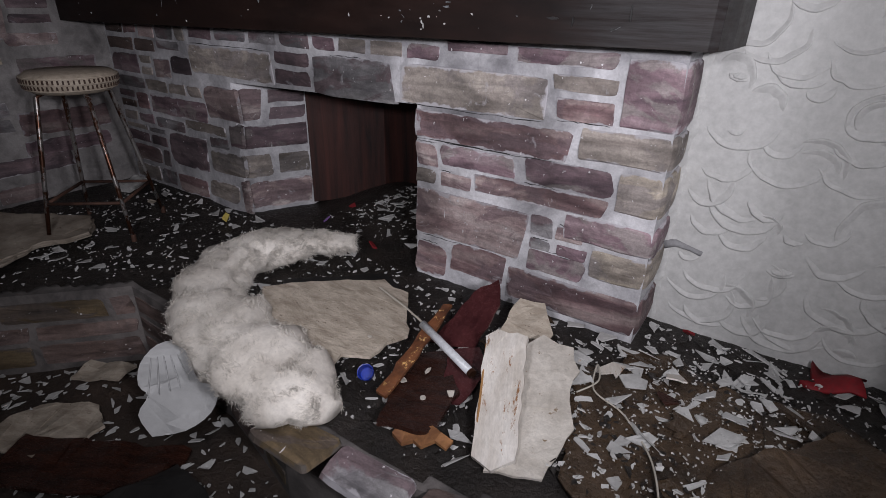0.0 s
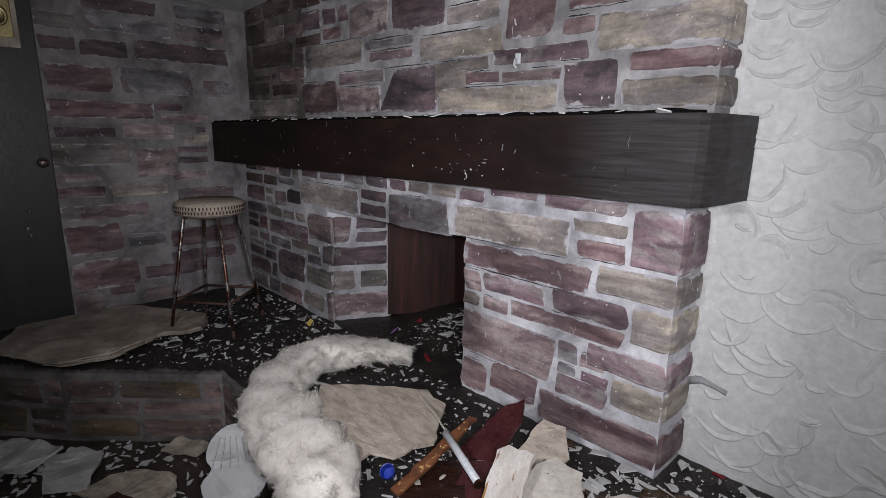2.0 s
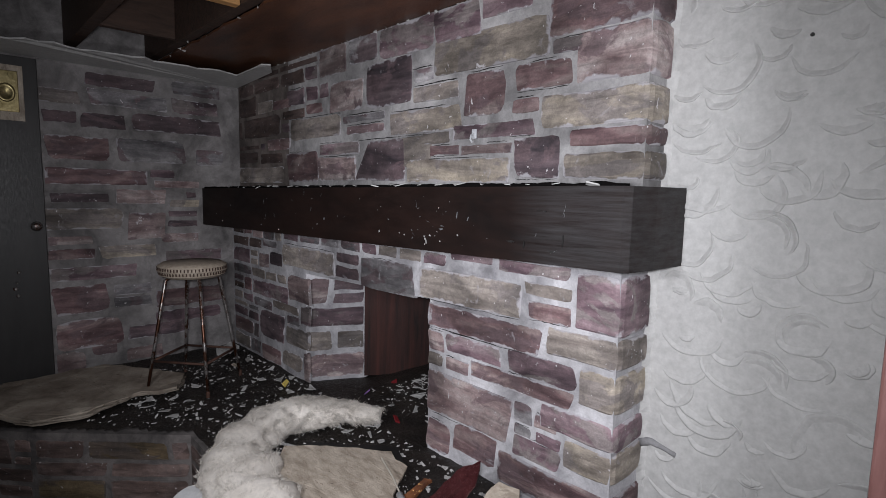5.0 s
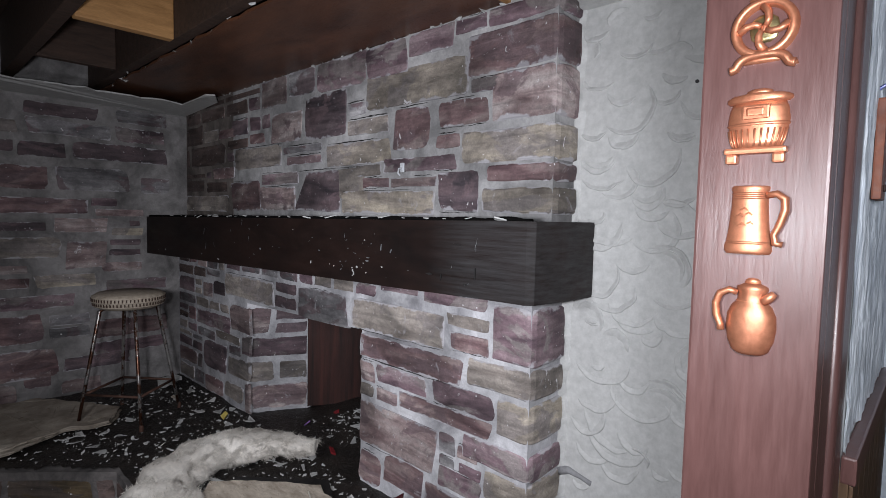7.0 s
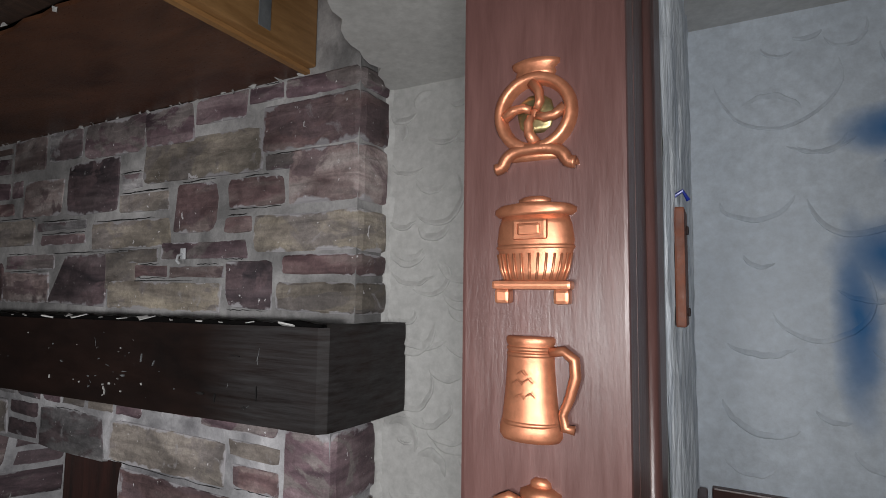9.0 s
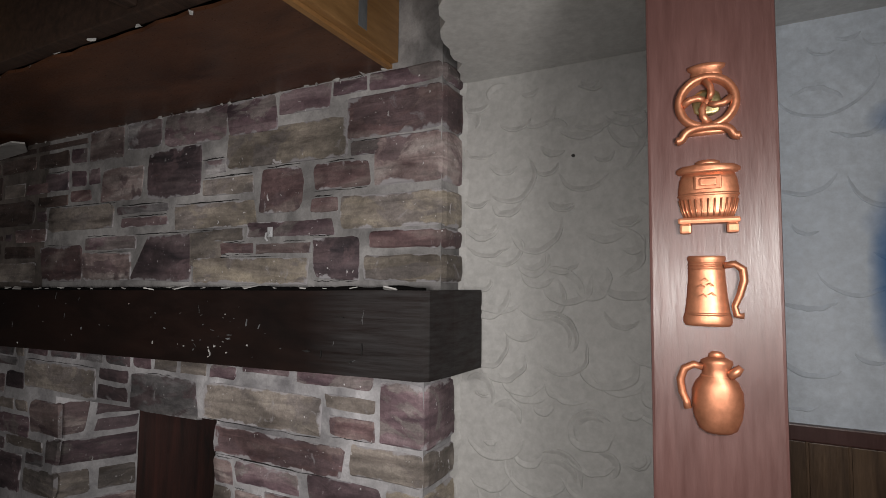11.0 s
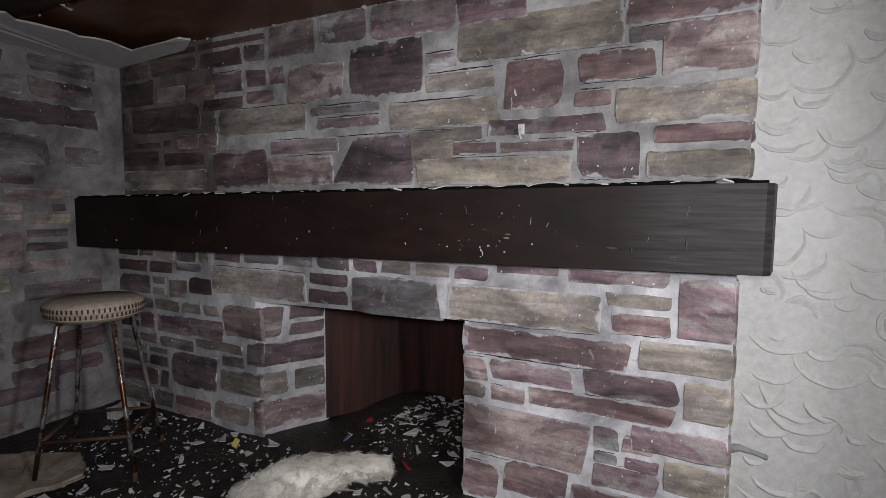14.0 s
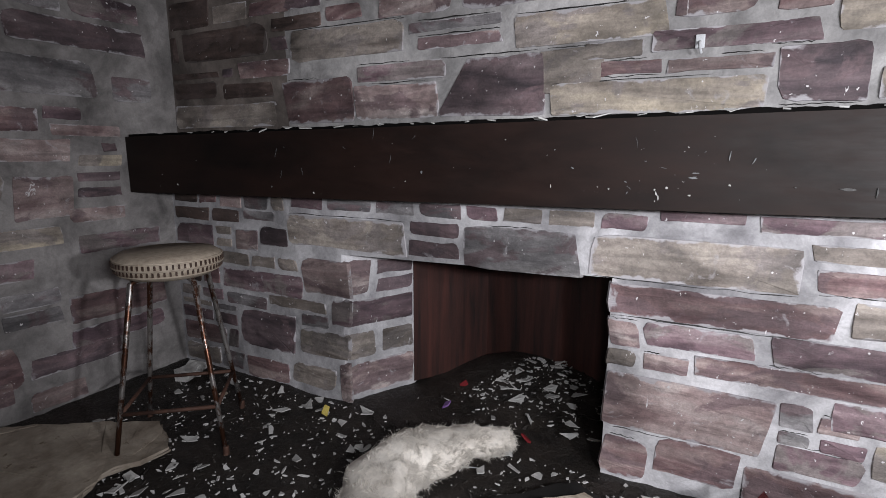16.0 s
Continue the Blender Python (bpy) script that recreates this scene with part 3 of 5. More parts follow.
ledge = [(LEFT, 0.1)] + [(-3.20 + 0.07 * noise.noise(Vector((i * 0.9, 2, 0))) + 0.035 * rag.uniform(-1, 1) + 0.05 * i / 24, 0.1 + i * 0.065) for i in range(24)] + [(-2.90, 1.60), (-2.82, 1.61), (-2.79, 1.66), (-2.95, 1.745), (LEFT, 1.755)]
ceiling_rest = structure("ceiling_rest", prism(ledge, lambda x, y: 2.412 + 0.04 * (x - LEFT) + 0.012 * noise.noise(Vector((x * 7, y * 7, 0))), lambda x, y: 2.421 + 0.04 * (x - LEFT) + 0.012 * noise.noise(Vector((x * 7, y * 7, 0)))), PLASTER, "torn strip of white ceiling board left along the wall", "ceiling")


# ---- mantel beam ----
rng = random.Random(5)


def under(ob, parent):
    """Keeps ob where it is and makes it a part of parent."""
    bpy.context.view_layer.update()
    ob.parent = parent
    ob.matrix_parent_inverse = parent.matrix_world.inverted()
    return ob


mantel = empty("mantel_beam", pose(-2.0, 1.7, 1.4), "long dark brown painted timber mantel beam on the stone fireplace", "mantel")
mz = lambda x, y: 0.013 * (x + 3.565)
MANTEL_PLAN = [(-3.565 + i * 3.34 / 24, 1.475 + i * 0.092 / 24 + 0.0006 * noise.noise(Vector((i * 0.7, 0, 0)))) for i in range(25)] + [(-0.204, 1.590), (-0.186, 1.72), (-0.176, 1.921), (-0.2845, 1.921), (-0.2845, 1.75), (-3.565, 1.75)]
bm = prism(MANTEL_PLAN, lambda x, y: 1.366 + mz(x, y) + 0.003 * noise.noise(Vector((x * 3, 0, 0))), lambda x, y: 1.637 + mz(x, y) + 0.003 * noise.noise(Vector((x * 4, 5, 0))))
bmesh.ops.bevel(bm, geom=[e for e in bm.edges if len(e.link_faces) == 2 and e.calc_face_angle() > 0.35], offset=0.007, segments=2, affect="EDGES")
under(part("beam", bm, MANTEL), mantel)


def fleck(w, h, seed):
    r = random.Random(seed)
    n = 7
    pts = [(w / 2 * math.cos(2 * math.pi * k / n) * r.uniform(0.25, 1.15), h / 2 * math.sin(2 * math.pi * k / n) * r.uniform(0.25, 1.15)) for k in range(n)]
    return [(x, -0.0025, z) for x, z in pts] + [(x, 0.002, z) for x, z in pts], [tuple(range(n))] + [(k, (k + 1) % n, n + (k + 1) % n, n + k) for k in range(n)]


front = lambda x: 1.475 + (x + 3.565) * 0.0275
flick = random.Random(71)


def spatter(x, z, w, h, turn, mat, seed):
    under(part("paint_fleck", fleck(w, h, seed), mat), mantel).matrix_world = pose(x - 0.075, front(x - 0.075) - 0.0012, z + mz(x, 0), 0, turn, 0)


for i in range(40):
    x = flick.gauss(-0.98, 0.11) if i < 18 else flick.uniform(-3.3, -0.3)
    s = flick.random() ** 3
    spatter(min(-0.3, x), flick.uniform(1.385, 1.60), 0.002 + 0.006 * s, 0.0025 + 0.010 * s, flick.uniform(-70, 70), SHARD if i % 2 else GREYTAPE, i)
for i, (x, z, w, h, turn) in enumerate(((-1.038, 1.425, 0.007, 0.012, 10), (-1.033, 1.414, 0.006, 0.014, -15), (-1.027, 1.403, 0.005, 0.016, -5), (-1.036, 1.392, 0.004, 0.010, 20), (-1.005, 1.432, 0.008, 0.012, -30), (-0.945, 1.411, 0.010, 0.009, 0), (-1.35, 1.43, 0.004, 0.016, 0), (-1.17, 1.425, 0.007, 0.008, 40))):
    spatter(x, z, w, h, turn, SHARD, 90 + i)
for i, (x, z, w, h, turn) in enumerate(((-0.935, 1.475, 0.035, 0.003, 0), (-0.935, 1.462, 0.03, 0.007, 0), (-0.85, 1.52, 0.004, 0.035, 8), (-1.115, 1.415, 0.004, 0.022, 30), (-1.02, 1.49, 0.022, 0.002, 15), (-0.79, 1.51, 0.003, 0.03, 28))):
    spatter(x, z, w, h, turn, GREYTAPE, 120 + i)
# gouges and lifted paint at the dusty end
for i, (x, z, w, h, turn) in enumerate(((-0.515, 1.43, 0.006, 0.05, 0), (-0.575, 1.435, 0.04, 0.008, 0), (-0.40, 1.41, 0.018, 0.007, 0), (-0.355, 1.45, 0.004, 0.055, 0), (-0.44, 1.55, 0.07, 0.004, 4))):
    spatter(x, z, w, h, turn, BLACK, 150 + i)

# crumbling gap along the top edge of the beam, its shade built as a black strip
verts, faces, n = [], [], 160
for i in range(n + 1):
    x = -3.55 + 3.33 * i / n
    h = 0.014 + 0.008 * noise.noise(Vector((x * 11, 3, 0))) + 0.004 * noise.noise(Vector((x * 37, 9, 0)))
    z = 1.635 + mz(x, 0)
    verts += [(x, front(x) + 0.008, z), (x, front(x) + 0.010, z + max(0.001, h)), (x, front(x) + 0.028, z + max(0.001, h)), (x, front(x) + 0.03, z)]
for i in range(n):
    for c in range(3):
        faces.append((4 * i + c, 4 * i + c + 1, 4 * i + c + 5, 4 * i + c + 4))
under(part("crumbling_edge", (verts, faces), GAPSHADE), mantel)
# scratches in the paint
for i in range(13):
    x, z = rng.uniform(-2.6, -0.3), rng.uniform(1.40, 1.60)
    a, l = rng.gauss(1.5, 0.4), rng.uniform(0.012, 0.05)
    zz = z + mz(x, 0)
    p0, p1 = Vector((x, front(x) - 0.0005, zz)), Vector((x + l * math.cos(a), front(x) - 0.0005, zz + l * math.sin(a) * 0.8))
    under(part("scratch", tube([p0, p0.lerp(p1, 0.5) + Vector((0.002, 0, 0)), p1], [0.0003, 0.0007, 0.0003], 5), GREYTAPE), mantel)

# ---- measured stones of the fireplace ----
FACE_LOW, FACE_UP = Matrix.Translation((0, FRONT, 0)), Matrix.Translation((0, UPPER_Y, 0))
UPPER_A = [
    (-2.36, -2.06, 2.321, 2.486, "K"), (-2.04, -1.77, 2.344, 2.486, "G"), (-1.75, -1.32, 2.330, 2.485, "P"), (-1.32, -1.03, 2.328, 2.483, "P"),
    (-1.02, -0.75, 2.383, 2.485, "P"), (-0.74, -0.58, 2.420, 2.478, "P"), (-1.32, -0.66, 2.183, 2.344, "T"), (-1.87, -1.48, 2.090, 2.325, "D"),
    (-2.24, -1.90, 2.097, 2.272, "K"), (-1.47, -1.32, 2.176, 2.241, "G"), (-1.47, -1.15, 2.079, 2.157, "O"), (-1.11, -0.88, 1.983, 2.170, "R"),
    (-0.83, -0.56, 2.059, 2.163, "R"), (-0.84, -0.70, 1.973, 2.033, "R"), (-1.65, -1.13, 1.937, 2.049, "T"), (-2.10, -1.70, 2.029, 2.070, "G"),
    (-2.06, -1.70, 1.965, 2.012, "K"), (-0.65, -0.50, 2.176, 2.229, "P"),
]
UPPER_B = [
    (-1.18, -0.72, 1.887, 1.950, "P"), (-1.40, -1.20, 1.877, 1.932, "O"), (-1.34, -1.14, 1.821, 1.866, "R"),
    (-1.13, -0.83, 1.817, 1.861, "K"), (-1.55, -1.33, 1.770, 1.922, "O"), (-1.97, -1.53, 1.703, 1.922, "D<"), (-1.51, -0.84, 1.698, 1.802, "T"),
    (-0.82, -0.60, 1.711, 1.879, "D"), (-2.36, -1.93, 1.857, 1.926, "P"),
    (-2.38, -1.96, 1.701, 1.844, "K"), (-2.78, -2.38, 1.693, 1.887, "R"), (-2.73, -2.12, 1.967, 2.096, "O"), (-2.78, -2.54, 2.190, 2.294, "D"),
]
LOWER_A = [
    (-0.83, -0.48, 1.331, 1.380, "P"), (-1.11, -0.86, 1.347, 1.382, "P"), (-2.74, -2.08, 1.136, 1.281, "O"), (-2.06, -1.83, 1.231, 1.290, "D"),
    (-2.07, -1.83, 1.144, 1.211, "D"), (-1.82, -1.36, 1.126, 1.288, "G"), (-1.33, -0.70, 1.146, 1.293, "O"), (-0.69, -0.47, 1.253, 1.304, "O"), (-0.67, -0.47, 1.163, 1.235, "R"),
    (-1.26, -0.60, 1.016, 1.125, "R"), (-1.13, -0.80, 0.921, 1.007, "P"),
    (-0.76, -0.44, 0.920, 1.016, "P"), (-0.97, -0.45, 0.845, 0.914, "R"), (-1.25, -1.14, 0.904, 0.999, "K"),
]
LOWER_B = [
    (-1.25, -1.15, 0.830, 0.891, "O"), (-1.13, -0.98, 0.834, 0.894, "K"), (-1.25, -0.74, 0.602, 0.802, "K"), (-0.72, -0.63, 0.723, 0.809, "G"),
    (-0.72, -0.63, 0.669, 0.712, "G"), (-0.80, -0.74, 0.733, 0.796, "R"), (-0.61, -0.49, 0.666, 0.712, "P"),
    (-0.62, -0.51, 0.730, 0.785, "K"), (-0.72, -0.49, 0.579, 0.669, "P"), (-1.25, -1.09, 0.413, 0.565, "R"), (-1.07, -0.81, 0.467, 0.599, "R"),
   
]
PIER = [
    (-2.92, -2.74, 1.113, 1.207, "D"), (-3.10, -2.94, 1.079, 1.187, "K"), (-3.03, -2.82, 1.235, 1.282, "G"), (-3.21, -2.66, 0.870, 0.979, "P"),
    (-3.19, -2.90, 0.785, 0.845, "G"), (-2.89, -2.52, 0.816, 0.872, "O"), (-3.10, -2.72, 0.580, 0.778, "D"), (-2.69, -2.39, 0.602, 0.735, "O"),
    (-2.66, -2.38, 0.911, 1.078, "K"), (-2.49, -2.38, 0.775, 0.895, "P"), (-3.07, -2.77, 0.406, 0.519, "R"), (-2.75, -2.48, 0.435, 0.545, "O"),
    (-2.45, -2.39, 0.396, 0.590, "K"), (-2.68, -2.51, 0.741, 0.805, "G"),
]
for face, rows in ((FACE_UP, UPPER_A), (FACE_UP, UPPER_B), (FACE_LOW, LOWER_A), (FACE_LOW, LOWER_B), (FACE_LOW, PIER)):
    for u0, u1, v0, v1, tone in rows:
        stone(chimney_breast if face is FACE_UP else wall_fireplace, face, u0, u1, v0, v1, tone, rng)
# dark open cracks over some stones of the upper wall
cracks = random.Random(21)
for u0, u1, v0, v1, tone in UPPER_A + UPPER_B:
    if cracks.random() < 0.5 and v1 < 2.45:
        a, b = u0 + (u1 - u0) * cracks.uniform(0.0, 0.3), u1 - (u1 - u0) * cracks.uniform(0.0, 0.3)
        n = 10
        line = [(a + (b - a) * k / n, v1 + 0.004 + 0.004 * noise.noise(Vector((a + k * 0.5, v1 * 9, 0)))) for k in range(n + 1)]
        wid = [0.0005 + cracks.uniform(0.0006, 0.0022) * math.sin(math.pi * k / n) for k in range(n + 1)]
        vs = [(x, UPPER_Y - 0.0035, z - w) for (x, z), w in zip(line, wid)] + [(x, UPPER_Y - 0.0035, z + w) for (x, z), w in zip(line, wid)]
        vs += [(x, UPPER_Y + 0.004, z) for x, z in line]
        fs = [(k, k + 1, n + 2 + k, n + 1 + k) for k in range(n)] + [(2 * n + 2 + k, 2 * n + 3 + k, k + 1, k) for k in range(n)] + [(n + 1 + k, n + 2 + k, 2 * n + 3 + k, 2 * n + 2 + k) for k in range(n)]
        under(part("crack", (vs, fs), BLACK), chimney_breast)
# thin stones under the mantel and the dim end beside the left wall
courses(wall_fireplace, FACE_LOW, -2.72, -1.13, 1.30, 1.375, rng, "PGOK", (0.035, 0.05), (0.12, 0.3))
courses(wall_fireplace, FACE_LOW, -3.20, -2.75, 1.28, 1.37, rng, "PKGO", (0.03, 0.06), (0.1, 0.22))
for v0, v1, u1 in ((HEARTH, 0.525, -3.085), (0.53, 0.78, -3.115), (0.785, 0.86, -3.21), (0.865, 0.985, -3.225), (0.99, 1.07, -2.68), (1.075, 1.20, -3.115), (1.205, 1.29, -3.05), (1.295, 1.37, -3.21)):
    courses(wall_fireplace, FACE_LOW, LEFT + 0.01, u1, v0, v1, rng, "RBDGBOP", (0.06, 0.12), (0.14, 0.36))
SOOTED_END = [
    (-3.56, -3.255, 2.178, 2.316, "B"), (-3.227, -2.991, 2.184, 2.266, "O"), (-2.977, -2.728, 2.189, 2.25, "R"), (-2.844, -2.543, 2.106, 2.167, "B"),
    (-2.521, -2.328, 2.119, 2.181, "R"), (-3.476, -2.867, 2.013, 2.163, "B"), (-2.851, -2.75, 2.025, 2.088, "D"), (-3.56, -3.51, 2.017, 2.153, "B"),
    (-3.56, -3.209, 1.931, 1.964, "B"), (-3.188, -3.111, 1.926, 1.972, "D"), (-3.077, -2.735, 1.916, 1.988, "R"), (-3.56, -3.23, 1.833, 1.915, "B"),
    (-3.19, -2.844, 1.824, 1.895, "B"), (-3.56, -2.83, 1.686, 1.8, "O"),
]
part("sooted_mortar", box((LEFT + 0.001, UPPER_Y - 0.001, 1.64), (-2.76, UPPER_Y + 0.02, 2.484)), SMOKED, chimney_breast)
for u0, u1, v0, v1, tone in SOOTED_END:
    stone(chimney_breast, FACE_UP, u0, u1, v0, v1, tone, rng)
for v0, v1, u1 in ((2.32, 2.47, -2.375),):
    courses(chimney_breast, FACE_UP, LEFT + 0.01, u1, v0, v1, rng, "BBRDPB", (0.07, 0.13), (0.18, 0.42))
courses(chimney_breast, FACE_UP, -2.53, -2.25, 2.19, 2.30, rng, "PRK", (0.08, 0.11), (0.12, 0.3))
# splayed left jamb of the fire opening
ang = math.degrees(math.atan2(2.03 - FRONT, -2.247 + 2.425))
JAMB = pose(-2.425, FRONT + 0.003, 0, 0, 0, ang)
for u0, u1, v0, v1, tone in ((0.01, 0.37, 0.42, 0.58, "K"), (0.01, 0.16, 0.60, 0.73, "O"), (0.19, 0.37, 0.61, 0.73, "O"), (0.01, 0.37, 0.76, 0.89, "P"), (0.01, 0.14, 0.91, 1.08, "K"), (0.17, 0.37, 0.91, 0.98, "D"), (0.17, 0.37, 1.00, 1.07, "D")):
    stone(wall_fireplace, JAMB, u0, u1, v0, v1, tone, rng)
JAMB_R = pose(-1.245, FRONT + 0.16, 0, 0, 0, -90)
courses(wall_fireplace, JAMB_R, 0.0, 0.15, HEARTH, 1.13, rng, "KRPO", (0.08, 0.15), (0.15, 0.2))
# return of the breast towards the plaster


def quoin(parent, x0, xr, y0, z0, z1, tone, seed):
    """A corner stone seen on the front of the breast and on its return."""
    off = Vector((seed * 3.7, seed * 1.3, 0))
    plan = [(x0, y0 + 0.012), (x0 + 0.005, y0 - 0.004), (x0 * 0.7 + xr * 0.3, y0 - 0.008), (x0 * 0.3 + xr * 0.7, y0 - 0.007), (xr - 0.016, y0 - 0.006),
            (xr - 0.002, y0 + 0.003), (xr + 0.007, y0 + 0.022), (xr + 0.009, y0 * 0.45 + BACK * 0.55), (xr + 0.006, BACK - 0.012), (xr - 0.012, BACK - 0.002)]
    rows = [(z0, -0.009), (z0 + 0.007, -0.001), (z0 * 0.66 + z1 * 0.34, 0.002), (z0 * 0.3 + z1 * 0.7, 0.001), (z1 - 0.007, -0.002), (z1, -0.009)]
    mid = Vector(((x0 + xr) / 2, BACK))
    verts, n = [], len(plan)
    for z, grow in rows:
        for x, y in plan:
            p = Vector((x, y, z))
            j = Vector(noise.noise_vector(p * 17 + off)) * 0.007 + Vector(noise.noise_vector(p * 45 + off)) * 0.003
            away = (Vector((x, y)) - mid).normalized() * grow
            verts.append((x + away.x + j.x * 0.6, min(BACK - 0.002, y + away.y + j.y * 0.6), z + j.z))
    faces = [(r * n + k, r * n + k + 1, (r + 1) * n + k + 1, (r + 1) * n + k) for r in range(len(rows) - 1) for k in range(n - 1)]
    faces += [tuple(range(n))[::-1], tuple(range((len(rows) - 1) * n, len(rows) * n))]
    c = Vector(((x0 + xr) / 2, y0, (z0 + z1) / 2))
    ob = part("stone", ([tuple(Vector(v) - c) for v in verts], faces), QUOIN[tone])
    ob.location = c
    ob.parent = parent


for i, (x0, v0, v1, tone) in enumerate(((-0.80, 0.428, 0.567, "R"), (-0.48, 0.619, 0.730, "T"), (-0.59, 0.740, 0.840, "P"), (-0.425, 0.882, 1.020, "T"), (-0.575, 1.038, 1.147, "O"), (-0.455, 1.163, 1.368, "P"))):
    quoin(wall_fireplace, x0, -0.282, FRONT, v0, v1, tone, i)
for i, (x0, v0, v1, tone) in enumerate(((-0.58, 1.709, 1.803, "T"), (-0.56, 1.825, 1.892, "R"), (-0.69, 1.903, 2.026, "T"), (-0.54, 2.056, 2.236, "K"), (-0.67, 2.243, 2.400, "R"), (-0.57, 2.413, 2.481, "P"))):
    quoin(chimney_breast, x0, -0.258, UPPER_Y, v0, v1, tone, i + 9)

# left wall and riser of the hearth
FACE_LEFT = pose(LEFT, 0, 0, 0, 0, 90)
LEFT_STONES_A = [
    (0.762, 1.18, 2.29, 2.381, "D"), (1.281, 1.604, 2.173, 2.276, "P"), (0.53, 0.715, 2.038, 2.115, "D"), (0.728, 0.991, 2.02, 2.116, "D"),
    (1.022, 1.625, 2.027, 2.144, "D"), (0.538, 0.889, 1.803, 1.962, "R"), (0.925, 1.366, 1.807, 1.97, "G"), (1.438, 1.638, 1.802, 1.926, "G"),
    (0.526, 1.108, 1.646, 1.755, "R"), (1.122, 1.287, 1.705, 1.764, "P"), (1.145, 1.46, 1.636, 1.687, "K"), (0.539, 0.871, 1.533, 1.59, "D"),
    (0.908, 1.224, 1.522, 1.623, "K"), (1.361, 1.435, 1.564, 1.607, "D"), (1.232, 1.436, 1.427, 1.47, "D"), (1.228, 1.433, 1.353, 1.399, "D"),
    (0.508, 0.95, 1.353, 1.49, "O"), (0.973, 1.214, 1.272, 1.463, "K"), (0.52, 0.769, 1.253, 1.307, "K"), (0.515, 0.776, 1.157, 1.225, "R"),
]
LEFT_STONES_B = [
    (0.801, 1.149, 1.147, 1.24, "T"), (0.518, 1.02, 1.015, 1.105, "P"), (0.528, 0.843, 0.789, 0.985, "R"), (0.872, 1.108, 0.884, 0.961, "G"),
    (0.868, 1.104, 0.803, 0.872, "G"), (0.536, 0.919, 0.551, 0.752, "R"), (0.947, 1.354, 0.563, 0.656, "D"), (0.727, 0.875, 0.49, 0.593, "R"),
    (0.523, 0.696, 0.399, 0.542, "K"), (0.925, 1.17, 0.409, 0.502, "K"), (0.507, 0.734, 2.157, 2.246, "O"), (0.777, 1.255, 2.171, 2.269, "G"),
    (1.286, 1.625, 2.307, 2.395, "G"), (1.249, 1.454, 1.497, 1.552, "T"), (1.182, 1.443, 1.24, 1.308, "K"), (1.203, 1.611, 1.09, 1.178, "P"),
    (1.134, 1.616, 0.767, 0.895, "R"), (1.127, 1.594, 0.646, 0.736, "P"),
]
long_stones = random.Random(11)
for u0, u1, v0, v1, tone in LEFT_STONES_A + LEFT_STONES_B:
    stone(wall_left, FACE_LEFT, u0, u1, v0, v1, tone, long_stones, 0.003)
for a, b in zip(EDGE, EDGE[1:6]):
    w = math.hypot(b[0] - a[0], b[1] - a[1])
    m = pose(a[0], a[1], 0, 0, 0, math.degrees(math.atan2(b[1] - a[1], b[0] - a[0])))
    courses(hearth, m, 0.0, w, 0.02, HEARTH - 0.06, rng, "BBWBBW", (0.07, 0.17), (0.18, 0.55), 0.022)
# capping stones along the hearth's edge
for a, b in zip(EDGE[5:8], EDGE[6:]):
    w = math.hypot(b[0] - a[0], b[1] - a[1])
    n = max(1, round(w / 0.3))
    m = pose(a[0], a[1], HEARTH - 0.022, 0, 0, math.degrees(math.atan2(b[1] - a[1], b[0] - a[0]))) @ pose(0, 0, 0, -90)
    for i in range(n):
        stone(hearth, m, i * w / n + 0.012, (i + 1) * w / n - 0.012, -rng.uniform(0.11, 0.15), 0.008, rng.choice("BWBWG"), rng, 0.008, "capstone")

# ---- fire box ----
firebox = empty("firebox", pose(-1.75, 2.2, HEARTH), "rust brown steel lining of the open fireplace", "firebox")
for lo, hi, name in (((-2.02, 2.40, HEARTH), (-1.0, 2.42, 1.5), "back_panel"), ((-1.243, 1.89, HEARTH), (-1.22, 2.40, 1.5), "side_panel"), ((-2.45, 1.95, 1.3), (-1.0, 2.45, 1.33), "smoke_shelf")):
    under(part(name, box(lo, hi, 0.003), RUST), firebox)
m = pose(-2.247, 2.03, HEARTH, 0, 0, math.degrees(math.atan2(0.37, 0.245)))
ob = part("side_panel", box((0, 0, 0), (0.45, 0.02, 1.1), 0.003), RUST)
ob.matrix_world = m
under(ob, firebox)
# ---- post with its board, partition trim and wainscot ----
post = structure("post", box((0.483, 0.955, 0.0), (0.637, 1.0, 2.444), 0.004), BROWN, "reddish brown painted wooden post board", "post")
trim_post = structure("trim_post", box((0.6345, 1.001, 0.0), (0.6368, 1.075, 2.444)), BROWN, "brown grooved edge moulding of the post", "trim")
part("bead", tube([(0.637, 1.088, 0.0), (0.637, 1.088, 2.444)], 0.0085, 14), BROWN, trim_post, smooth=True)
part("edge_strip", box((0.6345, 1.100, 0.0), (0.645, 1.172, 2.444), 0.004), BROWN, trim_post)


def wainscot(name, m, length, label):
    ob = structure(name, box((0, -0.012, 0), (length, 0.0, 1.31)), WAINSCOT, label, "wainscot")
    ob.matrix_world = m
    n = max(1, int(length / 0.09))
    for i in range(n):
        p = part("panel", box((i * length / n + 0.003, -0.018, 0.02), ((i + 1) * length / n - 0.003, -0.0121, 1.29), 0.002), WAINSCOT)
        p.matrix_world = m
        under(p, ob)
    p = part("top_rail", box((-0.0025, -0.0215, 1.291), (length + 0.002, -0.0005, 1.335), 0.004), BROWN)
    p.matrix_world = m
    under(p, ob)
    return ob


